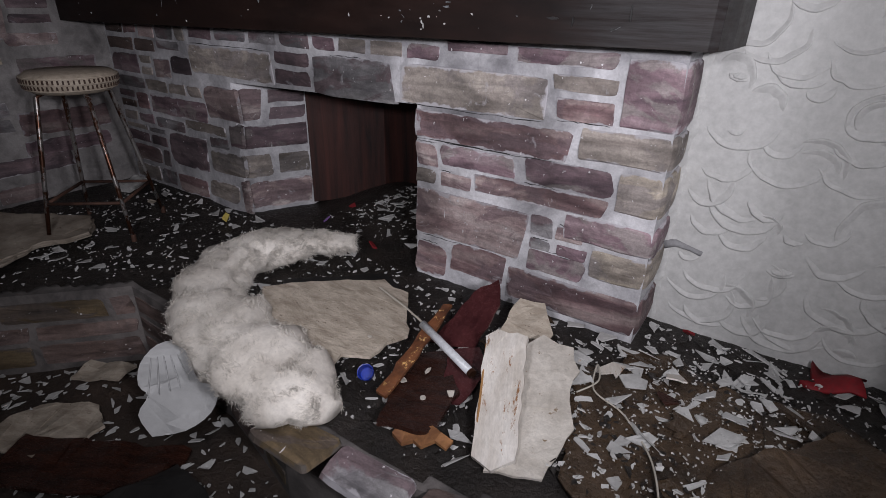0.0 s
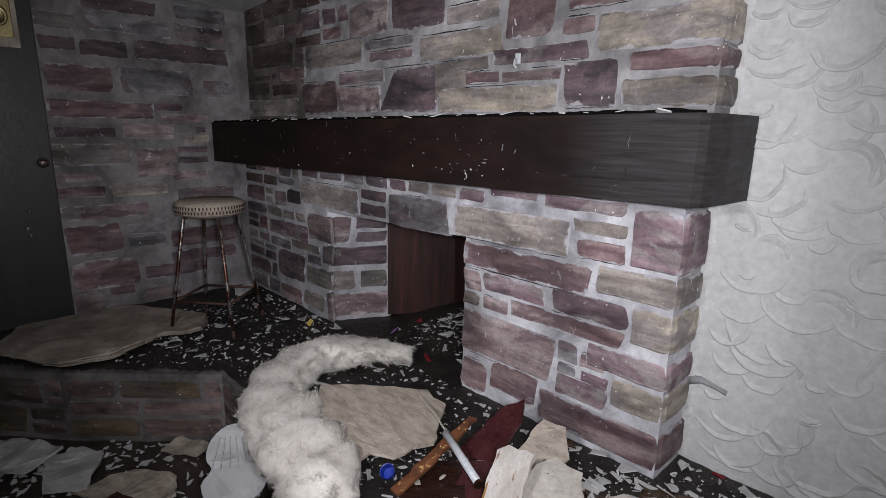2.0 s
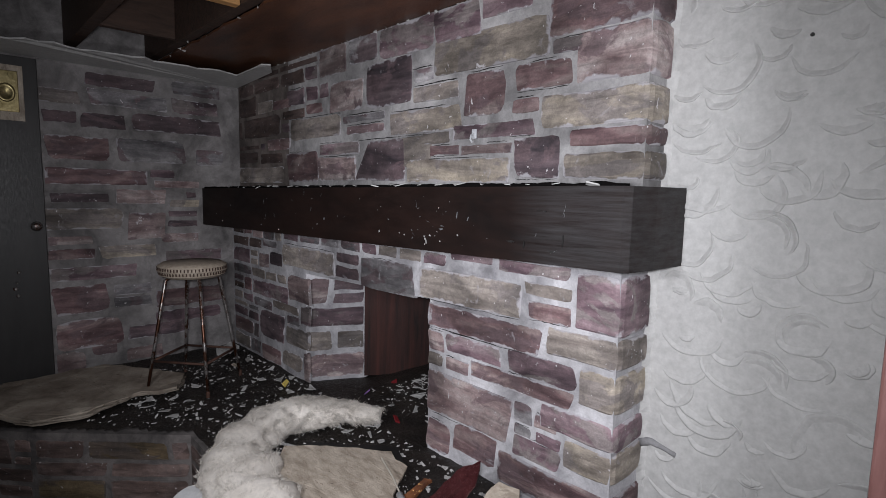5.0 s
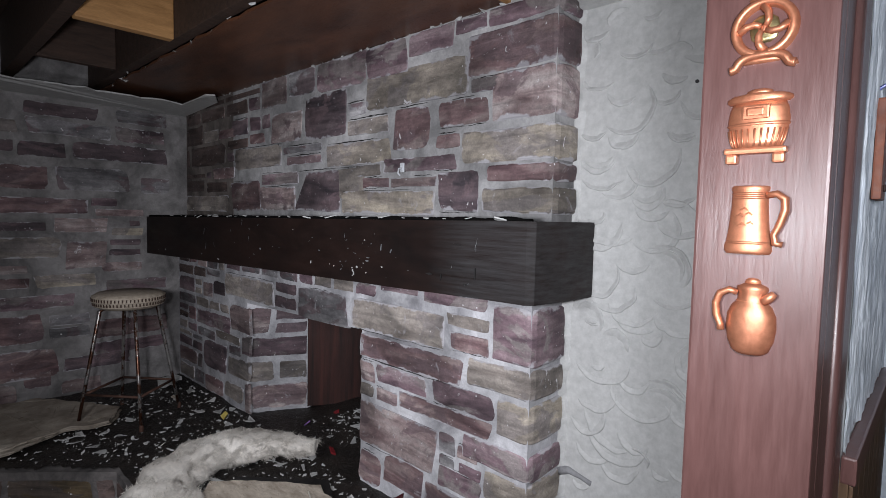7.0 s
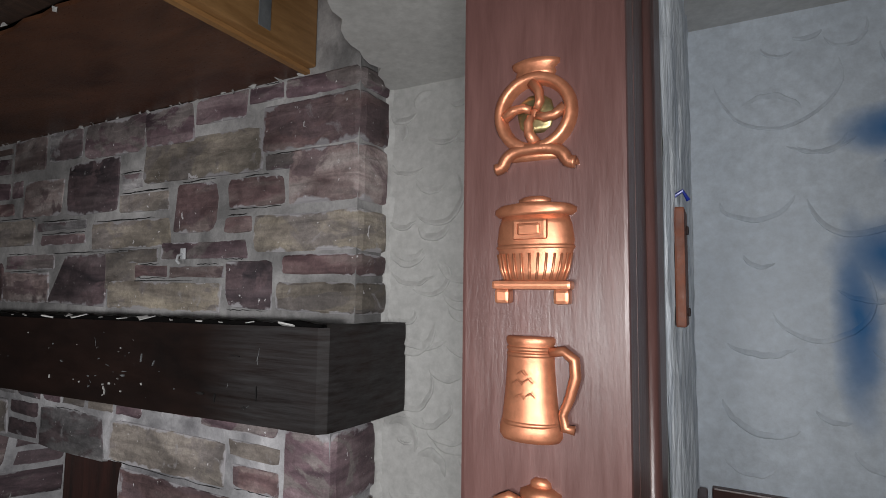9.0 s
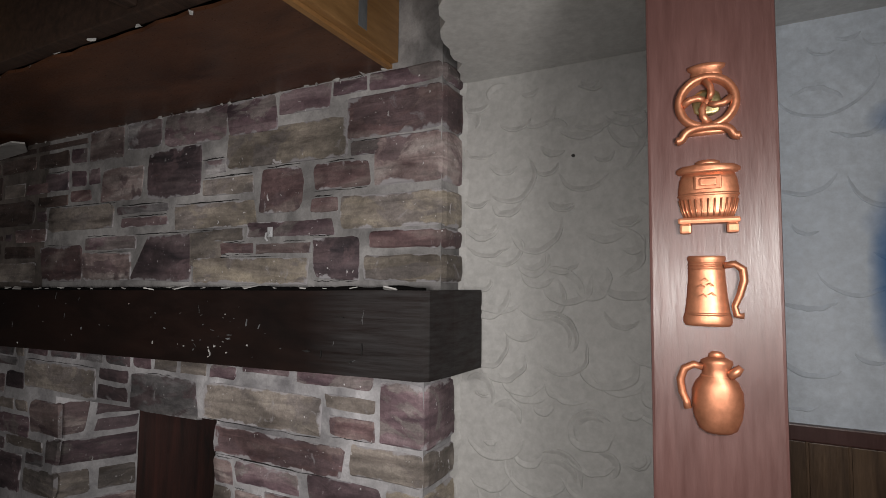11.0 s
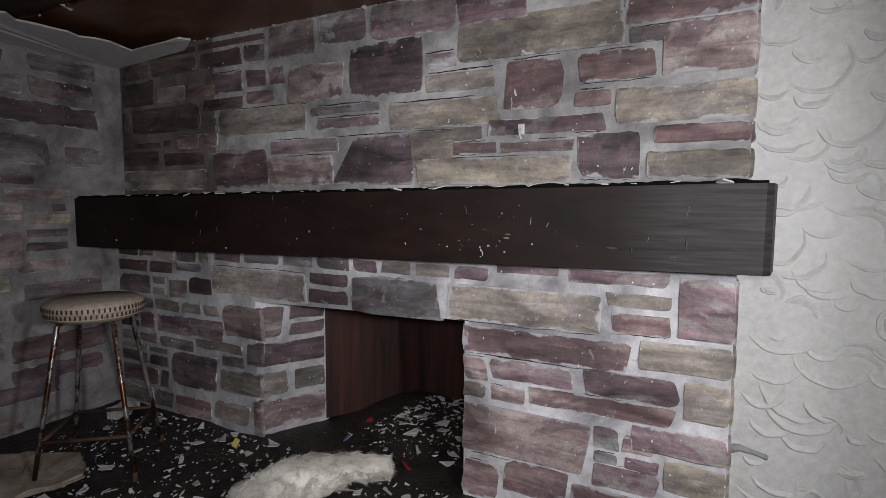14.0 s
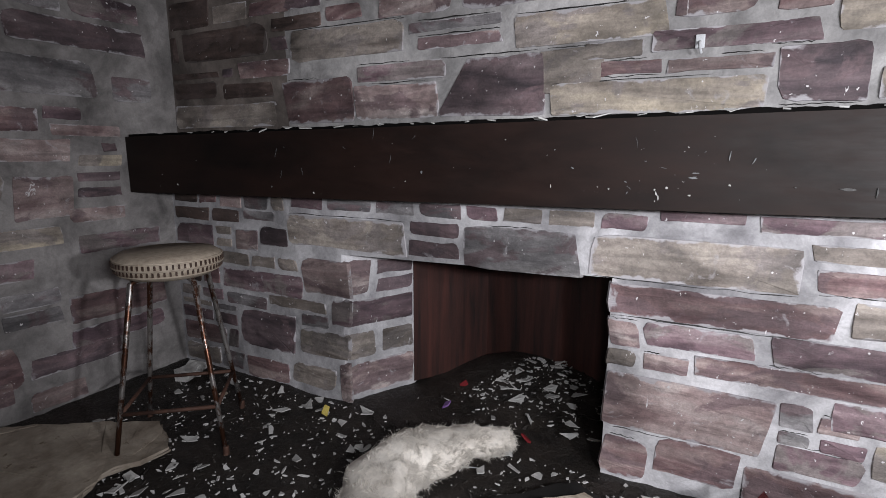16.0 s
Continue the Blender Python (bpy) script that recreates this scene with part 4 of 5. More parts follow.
wainscot("wainscot_back", pose(0.678, BACK, 0), 2.212, "dark brown wooden wainscot below a brown rail")
wainscot("wainscot_partition", pose(0.6448, 1.175, 0, 0, 0, 90), 0.72, "dark brown wooden wainscot on the partition")
wainscot("wainscot_inner", pose(0.525, BACK - 0.03, 0, 0, 0, -90), 0.85, "dark brown wooden wainscot on the partition")

# ---- trowelled swirls on the plaster ----
def swirls(name, m, u0, u1, v0, v1, count, seed, mat, owner, bold=1.0):
    """Low curved ridges left by the trowel, pressed on a wall; one mesh."""
    r = random.Random(seed)
    verts, faces = [], []
    step = math.sqrt((u1 - u0) * (v1 - v0) / count)
    cells = [(u0 + (i + 0.5) * step, v0 + (j + 0.5) * step) for i in range(int((u1 - u0) / step) + 1) for j in range(int((v1 - v0) / step) + 1)]
    for cu, cv in cells:
        cu, cv = cu + r.uniform(-0.5, 0.5) * step, cv + r.uniform(-0.5, 0.5) * step
        rad, start, sweep = r.choice((r.uniform(0.03, 0.06), r.uniform(0.05, 0.10), r.uniform(0.07, 0.13))), r.uniform(175, 225), r.uniform(100, 190)
        if r.random() < 0.2:
            start += r.uniform(60, 200)
        cu, cv = min(u1 - rad, max(u0 + rad, cu)), min(v1 - rad, max(v0 + rad, cv))
        rings, cols = r.choice((1, 1, 1, 1, 1, 1, 2)), 6
        for q in range(rings):
            rr, wdt, hgt = rad * (1 - 0.24 * q), bold * r.uniform(0.006, 0.012), bold * r.uniform(0.005, 0.009)
            n, base, squash, wob = 16, len(verts), r.uniform(0.8, 1.1), r.uniform(0, 50)
            for k in range(n + 1):
                a = radians(start + sweep * k / n + q * 8)
                t = math.sin(math.pi * k / n) ** 0.6
                ww, hh = wdt * (0.3 + t), hgt * t * (0.8 + 0.4 * noise.noise(Vector((wob, k * 0.9, 0))))
                wave = 0.09 * rr * noise.noise(Vector((wob, k * 0.35, 3))) + 0.0016 * noise.noise(Vector((wob, k * 1.7, 8)))
                for off, out in ((-1.6, 0.0012), (-0.9, -hh * 0.3), (-0.3, -hh * 0.85), (0.0, -hh), (0.25, -hh * 0.75), (0.3, 0.0012)):
                    d = rr + off * ww + wave
                    u = min(u1, max(u0, cu + d * math.cos(a)))
                    v = min(v1, max(v0, cv + squash * d * math.sin(a)))
                    verts.append((u, out, v))
            for k in range(n):
                for c in range(cols - 1):
                    i = base + cols * k + c
                    faces.append((i, i + 1, i + cols + 1, i + cols))
    ob = part(name, (verts, faces), mat, None, smooth=True)
    ob.matrix_world = m
    under(ob, owner)
    return tagged(ob, kind="stuff")


swirls("swirl_relief", Matrix.Translation((0, BACK, 0)), -0.25, 0.52, 0.43, 2.43, 120, 2, PLASTER, wall_back, 1.25)
swirls("swirl_relief", Matrix.Translation((0, BACK, 0)), 0.70, 2.0, 1.36, 2.43, 62, 4, GRAFFITI, wall_back_right, 0.7)
swirls("swirl_relief", pose(0, 0, 2.445, -90), -0.2, 0.5, -1.9, -0.95, 60, 8, PLASTER, ceiling_plaster)

# rough seam where the plaster meets the stone
verts, faces = [], []
n = 90
for i in range(n + 1):
    z = HEARTH + (2.445 - HEARTH) * i / n
    x = -0.262 if z > 1.6 else -0.280
    w = 0.022 + 0.022 * noise.noise(Vector((z * 9, 1, 0))) + 0.012 * noise.noise(Vector((z * 31, 4, 0)))
    d = 0.02 + 0.02 * noise.noise(Vector((z * 13, 7, 0)))
    verts += [(x - 0.006, BACK - 0.003 - max(0.004, d), z), (x + max(0.004, w) * 0.6, BACK - 0.008, z), (x + max(0.006, w), BACK + 0.001, z)]
for i in range(n):
    for c in range(2):
        a = 3 * i + c
        faces.append((a, a + 1, a + 4, a + 3))
seam = under(part("plaster_seam", (verts, faces), PLASTER), wall_back)
bm = bmesh.new()
tube([(-0.29, BACK - 0.004, 0.72), (-0.24, BACK - 0.002, 0.735), (-0.19, BACK, 0.725), (-0.15, BACK, 0.715)], [0.022, 0.014, 0.009, 0.010], 8, bm)
under(part("mortar_smear", bm, SMEAR, smooth=True), wall_back)
bm = tube([(0.152, BACK - 0.004, 2.131), (0.152, BACK + 0.002, 2.131)], 0.006, 8)
under(part("nail_hole", bm, BLACK), wall_back)

# ---- door in the left wall ----
door = empty("door_1", pose(LEFT, 0.35, HEARTH), "black painted narrow door in the stone wall, closed", "door", kind="structure")
under(part("leaf", box((LEFT, 0.10, HEARTH - 0.01), (LEFT + 0.025, 0.515, 2.40), 0.004), BLACK), door)
under(part("door_frame", box((LEFT, 0.06, HEARTH - 0.01), (LEFT + 0.04, 0.099, 2.40), 0.004), WETWOOD), door)
bm = lathe([(0.008, 0), (0.008, 0.02), (0.024, 0.03), (0.03, 0.045), (0.022, 0.06), (0.006, 0.064)], 16)
ob = part("door_knob", bm, CHROME, smooth=True)
ob.matrix_world = pose(LEFT + 0.025, 0.462, 1.385, 0, 90, 0)
under(ob, door)
for z, s in ((1.10, 0.02), (1.00, 0.026), (0.955, 0.02), (1.035, 0.014)):
    ob = part("bolt", lathe([(s * 0.5, 0), (s * 0.5, 0.006), (s * 0.2, 0.012)], 10), CHROME)
    ob.matrix_world = pose(LEFT + 0.025, 0.345 + (z * 37 % 1) * 0.03, z, 0, 90, 0)
    under(ob, door)
wall_plate = empty("wall_plate", pose(LEFT + 0.025, 0.36, 2.17), "tarnished brass plate on a clear backing above the door knob", "plate")
under(part("backing", box((LEFT + 0.0255, 0.275, 2.02), (LEFT + 0.031, 0.445, 2.345), 0.003), TANBOARD), wall_plate)
under(part("frame", box((LEFT + 0.0312, 0.30, 2.07), (LEFT + 0.040, 0.42, 2.31), 0.004), BRASS), wall_plate)
bm = lathe([(0.05, 0), (0.055, 0.008), (0.048, 0.014), (0.036, 0.006), (0.001, 0.004)], 24, squash=0.8)
ob = part("cup", bm, BRASS, smooth=True)
ob.matrix_world = pose(LEFT + 0.040, 0.36, 2.18, 0, 90, 0)
under(ob, wall_plate)

# thin cracks where the pointing has come away, their shade laid in as black tubes
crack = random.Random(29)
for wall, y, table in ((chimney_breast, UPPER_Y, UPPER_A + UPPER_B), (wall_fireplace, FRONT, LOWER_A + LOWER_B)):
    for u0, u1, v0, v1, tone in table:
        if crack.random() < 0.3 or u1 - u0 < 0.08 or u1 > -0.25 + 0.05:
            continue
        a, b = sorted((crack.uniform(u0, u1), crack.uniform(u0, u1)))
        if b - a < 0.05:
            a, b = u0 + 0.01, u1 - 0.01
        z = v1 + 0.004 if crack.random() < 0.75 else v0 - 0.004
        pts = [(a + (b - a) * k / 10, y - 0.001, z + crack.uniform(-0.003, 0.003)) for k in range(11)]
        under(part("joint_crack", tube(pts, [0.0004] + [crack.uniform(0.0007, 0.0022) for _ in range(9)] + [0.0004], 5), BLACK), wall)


# ---- copper ornaments on the post ----
POST_Y = 0.955


def flat_ring(r0, r1, depth, bm=None, n=36, squash=1.0):
    """A rounded ring in the x-z plane, standing out towards -y."""
    bm = bm or bmesh.new()
    prof = [(r0, 0), (r0 + (r1 - r0) * 0.15, -depth * 0.8), (r0 + (r1 - r0) * 0.5, -depth), (r1 - (r1 - r0) * 0.15, -depth * 0.8), (r1, 0)]
    rings = [[bm.verts.new((r * math.cos(2 * math.pi * k / n), d, squash * r * math.sin(2 * math.pi * k / n))) for k in range(n)] for r, d in prof]
    for a, b in zip(rings, rings[1:]):
        for k in range(n):
            bm.faces.new((a[k], a[(k + 1) % n], b[(k + 1) % n], b[k]))
    return bm


def relief(profile, depth, bm=None, sides=18):
    """A half-round body in relief: (half width, z) from bottom to top, bulging towards -y."""
    bm = bm or bmesh.new()
    rows = []
    for w, z in profile:
        rows.append([bm.verts.new((w * math.cos(math.pi * k / sides), -depth * math.sin(math.pi * k / sides) * min(1.0, 0.35 + w / 0.045), z)) for k in range(sides + 1)])
    for a, b in zip(rows, rows[1:]):
        for k in range(sides):
            bm.faces.new((a[k], a[k + 1], b[k + 1], b[k]))
    bm.faces.new(rows[0])
    bm.faces.new(rows[-1][::-1])
    return bm


def ornament(name, x, z, label, size=1.0):
    return empty(name, pose(x, POST_Y, z) @ Matrix.Diagonal((size, 1, size, 1)), label, "wall ornament", "copper ornaments on the post")


# coffee mill: wheel with curved spokes on a footed base
mill = ornament("mill_ornament", 0.557, 1.943, "copper coloured coffee mill wheel ornament with curved spokes", 0.93)
bm = flat_ring(0.029, 0.042, 0.012)
part("wheel", bm, COPPER, mill, smooth=True)
for k in range(4):
    a0 = radians(90 * k + 40)
    pts = [(r * math.cos(a0 + 0.9 * r / 0.03), -0.006, r * math.sin(a0 + 0.9 * r / 0.03)) for r in (0.004, 0.012, 0.021, 0.031)]
    part("spoke", tube(pts, [0.004, 0.0048, 0.005, 0.0058], 8), COPPER, mill, smooth=True)
part("hub", relief([(0.003, -0.006), (0.006, -0.003), (0.006, 0.003), (0.003, 0.006)], 0.013), COPPER, mill, smooth=True)
part("drum", relief([(0.008, -0.019), (0.016, -0.013), (0.019, 0.0), (0.016, 0.013), (0.008, 0.019)], 0.004), BRASS, mill, smooth=True)
part("hopper", relief([(0.018, 0.036), (0.021, 0.041), (0.019, 0.045), (0.024, 0.049), (0.025, 0.053), (0.018, 0.055)], 0.012), COPPER, mill, smooth=True)
part("crank_knob", relief([(0.003, -0.005), (0.005, 0), (0.003, 0.005)], 0.016), COPPER, mill, smooth=True).location = (0.031, 0, 0.018)
bm = tube(smooth_path([(-0.040, -0.005, -0.0580), (-0.033, -0.005, -0.0560), (-0.028, -0.006, -0.048), (-0.018, -0.006, -0.0425), (0.0, -0.007, -0.0415), (0.018, -0.006, -0.0425), (0.028, -0.006, -0.048), (0.033, -0.005, -0.0560), (0.040, -0.005, -0.0580)], 3), 0.0062, 8)
part("base", bm, COPPER, mill, smooth=True).location = (0, 0, 0.005)
part("pedestal", relief([(0.027, -0.0505), (0.025, -0.046), (0.020, -0.037)], 0.009), COPPER, mill, smooth=True).location = (0, 0, 0.004)
for s in (-1, 1):
    part("foot", relief([(0.007, -0.0585), (0.006, -0.054), (0.004, -0.05)], 0.01), COPPER, mill, smooth=True).location = (s * 0.036, 0, 0.004)

# pot-bellied stove
stove = ornament("stove_ornament", 0.556, 1.818, "copper coloured pot-bellied stove ornament with ribbed belly")
part("body", relief([(0.028, -0.028), (0.031, -0.02), (0.034, -0.006), (0.036, 0.008), (0.034, 0.022), (0.031, 0.03)], 0.016), COPPER, stove, smooth=True)
part("rim", relief([(0.034, 0.030), (0.038, 0.033), (0.038, 0.037), (0.033, 0.040), (0.024, 0.041)], 0.019), COPPER, stove, smooth=True)
part("lid", relief([(0.015, 0.041), (0.015, 0.046), (0.010, 0.048)], 0.012), COPPER, stove, smooth=True)
part("belt", relief([(0.0355, 0.0), (0.0368, 0.002), (0.0355, 0.004)], 0.0175), COPPER, stove, smooth=True)
for k in range(13):
    a = math.pi * (k + 1) / 14
    p = lambda w, z: (w * math.cos(a), -0.0168 * math.sin(a) * min(1.0, 0.35 + w / 0.045), z)
    part("rib", tube([p(0.0285, -0.027), p(0.0322, -0.018), p(0.0352, -0.004)], 0.0013, 6), COPPER, stove, smooth=True)
bm = box((-0.016, -0.0185, 0.008), (0.016, -0.012, 0.026), 0.0025)
part("door", bm, COPPER, stove)
part("door_plate", box((-0.010, -0.0200, 0.012), (0.010, -0.0180, 0.022), 0.002), COPPER, stove)
part("plinth", box((-0.036, -0.016, -0.036), (0.036, 0, -0.028), 0.003), COPPER, stove)
for s in (-1, 1):
    part("leg", box((s * 0.027 - 0.007, -0.014, -0.0485), (s * 0.027 + 0.007, 0.0, -0.0355), 0.003), COPPER, stove)

# tankard
tankard = ornament("tankard_ornament", 0.552, 1.697, "copper coloured tankard ornament with an engraved front")
part("body", relief([(0.026, -0.046), (0.0285, -0.042), (0.0285, -0.036), (0.0265, -0.030), (0.024, -0.01), (0.022, 0.015), (0.021, 0.036), (0.0225, 0.038), (0.0225, 0.042), (0.021, 0.0435)], 0.018), COPPER, tankard, smooth=True)
for z, w in ((-0.031, 0.0272), (0.033, 0.0222), (0.028, 0.0222)):
    part("band", relief([(w - 0.0012, z - 0.002), (w, z), (w - 0.0012, z + 0.002)], 0.0192), COPPER, tankard, smooth=True)
bm = tube([(0.02, -0.008, 0.031), (0.032, -0.009, 0.033), (0.041, -0.009, 0.026), (0.042, -0.009, 0.012), (0.037, -0.009, -0.006), (0.031, -0.009, -0.020), (0.033, -0.009, -0.031), (0.041, -0.009, -0.032)], [0.004, 0.0045, 0.005, 0.005, 0.0045, 0.004, 0.0045, 0.004], 8)
part("handle", bm, COPPER, tankard, smooth=True)
for i, (x, z) in enumerate(((-0.006, 0.004), (-0.002, 0.012), (0.004, 0.006), (0.006, -0.006), (-0.004, -0.008))):
    part("engraving", tube([(x - 0.004, -0.0195, z), (x, -0.0205, z + 0.003), (x + 0.004, -0.0195, z - 0.001)], 0.0008, 6), COPPER, tankard)

# jug
jug = ornament("jug_ornament", 0.561, 1.566, "copper coloured lidded jug ornament with a curved handle")
part("body", relief([(0.016, -0.048), (0.022, -0.044), (0.0275, -0.03), (0.030, -0.012), (0.029, 0.004), (0.024, 0.016), (0.018, 0.022), (0.0165, 0.032), (0.019, 0.038), (0.018, 0.042), (0.010, 0.046)], 0.018), COPPER, jug, smooth=True)
part("lid", relief([(0.010, 0.044), (0.009, 0.050), (0.005, 0.053)], 0.012), COPPER, jug, smooth=True)
part("spout", tube([(0.014, -0.008, 0.024), (0.022, -0.009, 0.030), (0.027, -0.009, 0.036)], [0.006, 0.006, 0.004], 8), COPPER, jug, smooth=True)
part("neck_band", relief([(0.0178, 0.020), (0.0195, 0.022), (0.0178, 0.024)], 0.0175), COPPER, jug, smooth=True)
bm = tube([(-0.016, -0.008, 0.033), (-0.026, -0.009, 0.036), (-0.037, -0.009, 0.030), (-0.042, -0.009, 0.016), (-0.040, -0.009, 0.0), (-0.035, -0.009, -0.012), (-0.034, -0.009, -0.020)], [0.004, 0.0045, 0.005, 0.005, 0.005, 0.0045, 0.005], 8)
part("handle", bm, COPPER, jug, smooth=True)

# red-brown wood stick and wire stub on the partition
wood_stick = empty("hinge_plate", pose(0.655, 1.32, 1.8), "stick of red-brown wood fixed to the partition", "plate")
under(part("plate", box((0.649, 1.28, 1.735), (0.6625, 1.35, 1.90), 0.003), REDSTRIP), wood_stick)
for z in (1.755, 1.87):
    under(part("screw", box((0.6625, 1.308, z - 0.006), (0.666, 1.322, z + 0.006), 0.002), RUST), wood_stick)
wire = tagged(part("wire_stub", tube([(0.645, 1.30, 1.915), (0.660, 1.30, 1.925), (0.667, 1.305, 1.912)], 0.003, 6), BLUE), "short blue wire sticking out of the partition", "wire")

# hook on the breast, tape on the header
hook = empty("hook", pose(-1.036, 1.757, 1.903) @ Matrix.Diagonal((1.5, 1.5, 1.6, 1)), "small bright metal hook on the stone breast", "hook")
part("plate", box((-0.009, -0.004, -0.012), (0.009, 0, 0.014), 0.002), PIPE, hook)
part("arm", tube([(0, -0.004, 0.0), (0, -0.016, -0.004), (0.002, -0.02, -0.016), (0.004, -0.014, -0.022)], 0.003, 8), PIPE, hook)
tape = tagged(part("duct_tape", box((-0.4395, 1.52, 2.53), (-0.437, 1.565, 2.64), 0.001), GREYTAPE), "strip of grey tape on the orange joist", "tape")

# ---- bar stool ----
stool = empty("bar_stool", pose(-2.83, 1.15, HEARTH - 0.005, 0, 0, -5), "bar stool with round woven cream seat and rusting chrome legs", "stool")
SEAT = 0.785
seat = part("seat", lathe([(0.05, SEAT - 0.098), (0.158, SEAT - 0.094), (0.184, SEAT - 0.074), (0.196, SEAT - 0.046), (0.192, SEAT - 0.020), (0.170, SEAT - 0.004), (0.02, SEAT)], 40), RATTAN, stool, smooth=True)
DARKGAP = JOIST
for row, (z, r) in enumerate(((SEAT - 0.062, 0.1905), (SEAT - 0.036, 0.1965))):
    for k in range(62):
        a = 2 * math.pi * (k + 0.5 * row) / 62
        ob = part("weave_gap", box((-0.0034, -0.0018, -0.0085), (0.0034, 0.0018, 0.0085)), DARKGAP, seat) if k == 0 and row == 0 else new("weave_gap", bpy.data.objects["weave_gap"].data)
        ob.parent = seat
        ob.matrix_basis = pose(r * math.cos(a), r * math.sin(a), z, 0, 0, math.degrees(a) + 90)
for k in range(3):
    z, r = (SEAT - 0.076, SEAT - 0.049, SEAT - 0.022)[k], (0.183, 0.1955, 0.193)[k]
    part("weave_band", tube([(r * math.cos(2 * math.pi * i / 40), r * math.sin(2 * math.pi * i / 40), z) for i in range(41)], 0.0035, 6, cap=False), RATTAN, seat, smooth=True)
LEG = lambda a, z: ((0.135 + 0.14 * (1 - z / SEAT)) * math.cos(a), (0.135 + 0.14 * (1 - z / SEAT)) * math.sin(a), z)
for k in range(4):
    a = math.pi / 2 * k
    part("leg", tube([LEG(a, 0), LEG(a, 0.3), LEG(a, SEAT - 0.11), (0.11 * math.cos(a), 0.11 * math.sin(a), SEAT - 0.09)], [0.009, 0.010, 0.0115, 0.0115], 12), CHROME, stool, smooth=True)
    b = a + math.pi / 2
    part("stretcher", tube([LEG(a, 0.19), LEG(b, 0.19)], 0.008, 8), RUSTBAR, stool, smooth=True)
    part("foot_cap", lathe([(0.012, -0.002), (0.012, 0.03), (0.010, 0.034)], 12), RUSTBAR, stool).location = LEG(a, 0.0)

# ---- white fur lying on the hearth ----
def fur_piece(path, radii, seed):
    r = random.Random(seed)
    pts = [Vector(p) for p in path]
    fine, rad = [], []
    for i in range(len(pts) - 1):
        p0, p1, p2, p3 = pts[max(0, i - 1)], pts[i], pts[i + 1], pts[min(len(pts) - 1, i + 2)]
        for k in range(6):
            t = k / 6
            fine.append(0.5 * (2 * p1 + (p2 - p0) * t + (2 * p0 - 5 * p1 + 4 * p2 - p3) * t * t + (3 * p1 - p0 - 3 * p2 + p3) * t ** 3))
            rad.append(radii[i] * (1 - t) + radii[i + 1] * t)
    fine.append(pts[-1])
    rad.append(radii[-1])
    verts, faces, sides = [], [], 20
    up = Vector((0, 0, 1))
    norms = []
    for i, p in enumerate(fine):
        d = (fine[min(i + 1, len(fine) - 1)] - fine[max(i - 1, 0)]).normalized()
        s = d.cross(up).normalized()
        for k in range(sides):
            a = 2 * math.pi * k / sides
            n = math.cos(a) * s + 0.55 * math.sin(a) * up
            lump = 1 + 0.36 * noise.noise((p + n * rad[i]) * 7) + 0.3 * noise.noise((p + n * rad[i]) * 17) + 0.1 * noise.noise((p + n * rad[i]) * 40)
            q = p + n * rad[i] * lump
            q.z = max(HEARTH - 0.01, q.z)
            verts.append(tuple(q))
            norms.append(((math.cos(a) * s + math.sin(a) * up).normalized(), d))
    for i in range(len(fine) - 1):
        for k in range(sides):
            j = (k + 1) % sides
            faces.append((i * sides + k, i * sides + j, (i + 1) * sides + j, (i + 1) * sides + k))
    m = len(fine) - 1
    faces += [tuple(range(sides)), tuple(range(m * sides, m * sides + sides))]
    thing = empty("fur_pelt", pose(-1.5, 1.1, HEARTH), "shaggy white faux fur pelt lying curled on the hearth", "fur")
    under(part("hide", (verts, faces), FUR, smooth=True), thing)
    hv, hf = [], []
    for _ in range(75000):
        i, k = r.randrange(m), r.randrange(sides)
        f, g = r.random(), r.random()
        a, b = Vector(verts[i * sides + k]), Vector(verts[(i + 1) * sides + k])
        c, e = Vector(verts[i * sides + (k + 1) % sides]), Vector(verts[(i + 1) * sides + (k + 1) % sides])
        root = a.lerp(b, f).lerp(c.lerp(e, f), g)
        n, d = norms[i * sides + k]
        if n.z < -0.55:
            continue
        clump = noise.noise_vector(root * 22)
        way = (n * 0.22 - d * 0.55 + Vector(clump) * 1.3 + Vector((r.uniform(-0.3, 0.3), r.uniform(-0.3, 0.3), r.uniform(-0.35, 0.1)))).normalized()
        length = r.uniform(0.008, 0.022) if r.random() < 0.93 else r.uniform(0.022, 0.045)
        side = way.cross(Vector((r.uniform(-1, 1), r.uniform(-1, 1), r.uniform(-1, 1)))).normalized() * 0.0006
        mid = root + way * length * 0.55
        tip = root + way * length + Vector((0, 0, -0.006))
        tip.z, mid.z = max(HEARTH - 0.005, tip.z), max(HEARTH - 0.003, mid.z)
        q = len(hv)
        hv += [tuple(root - n * 0.002 - side), tuple(root - n * 0.002 + side), tuple(mid + side * 0.8), tuple(mid - side * 0.8), tuple(tip)]
        hf += [(q, q + 1, q + 2, q + 3), (q + 3, q + 2, q + 4)]
    under(part("hair", (hv, hf), FUR), thing)
    thing.children[1]["kind"] = "stuff"
    return thing


Z = HEARTH + 0.045
fur_piece([(-1.60, 1.68, Z), (-1.75, 1.52, Z + 0.01), (-1.86, 1.31, Z + 0.015), (-1.80, 1.09, Z + 0.015), (-1.62, 0.92, Z + 0.01), (-1.33, 0.84, Z + 0.01), (-1.05, 0.80, Z), (-0.88, 0.80, Z - 0.012)], [0.055, 0.11, 0.13, 0.125, 0.13, 0.145, 0.15, 0.05], 6)

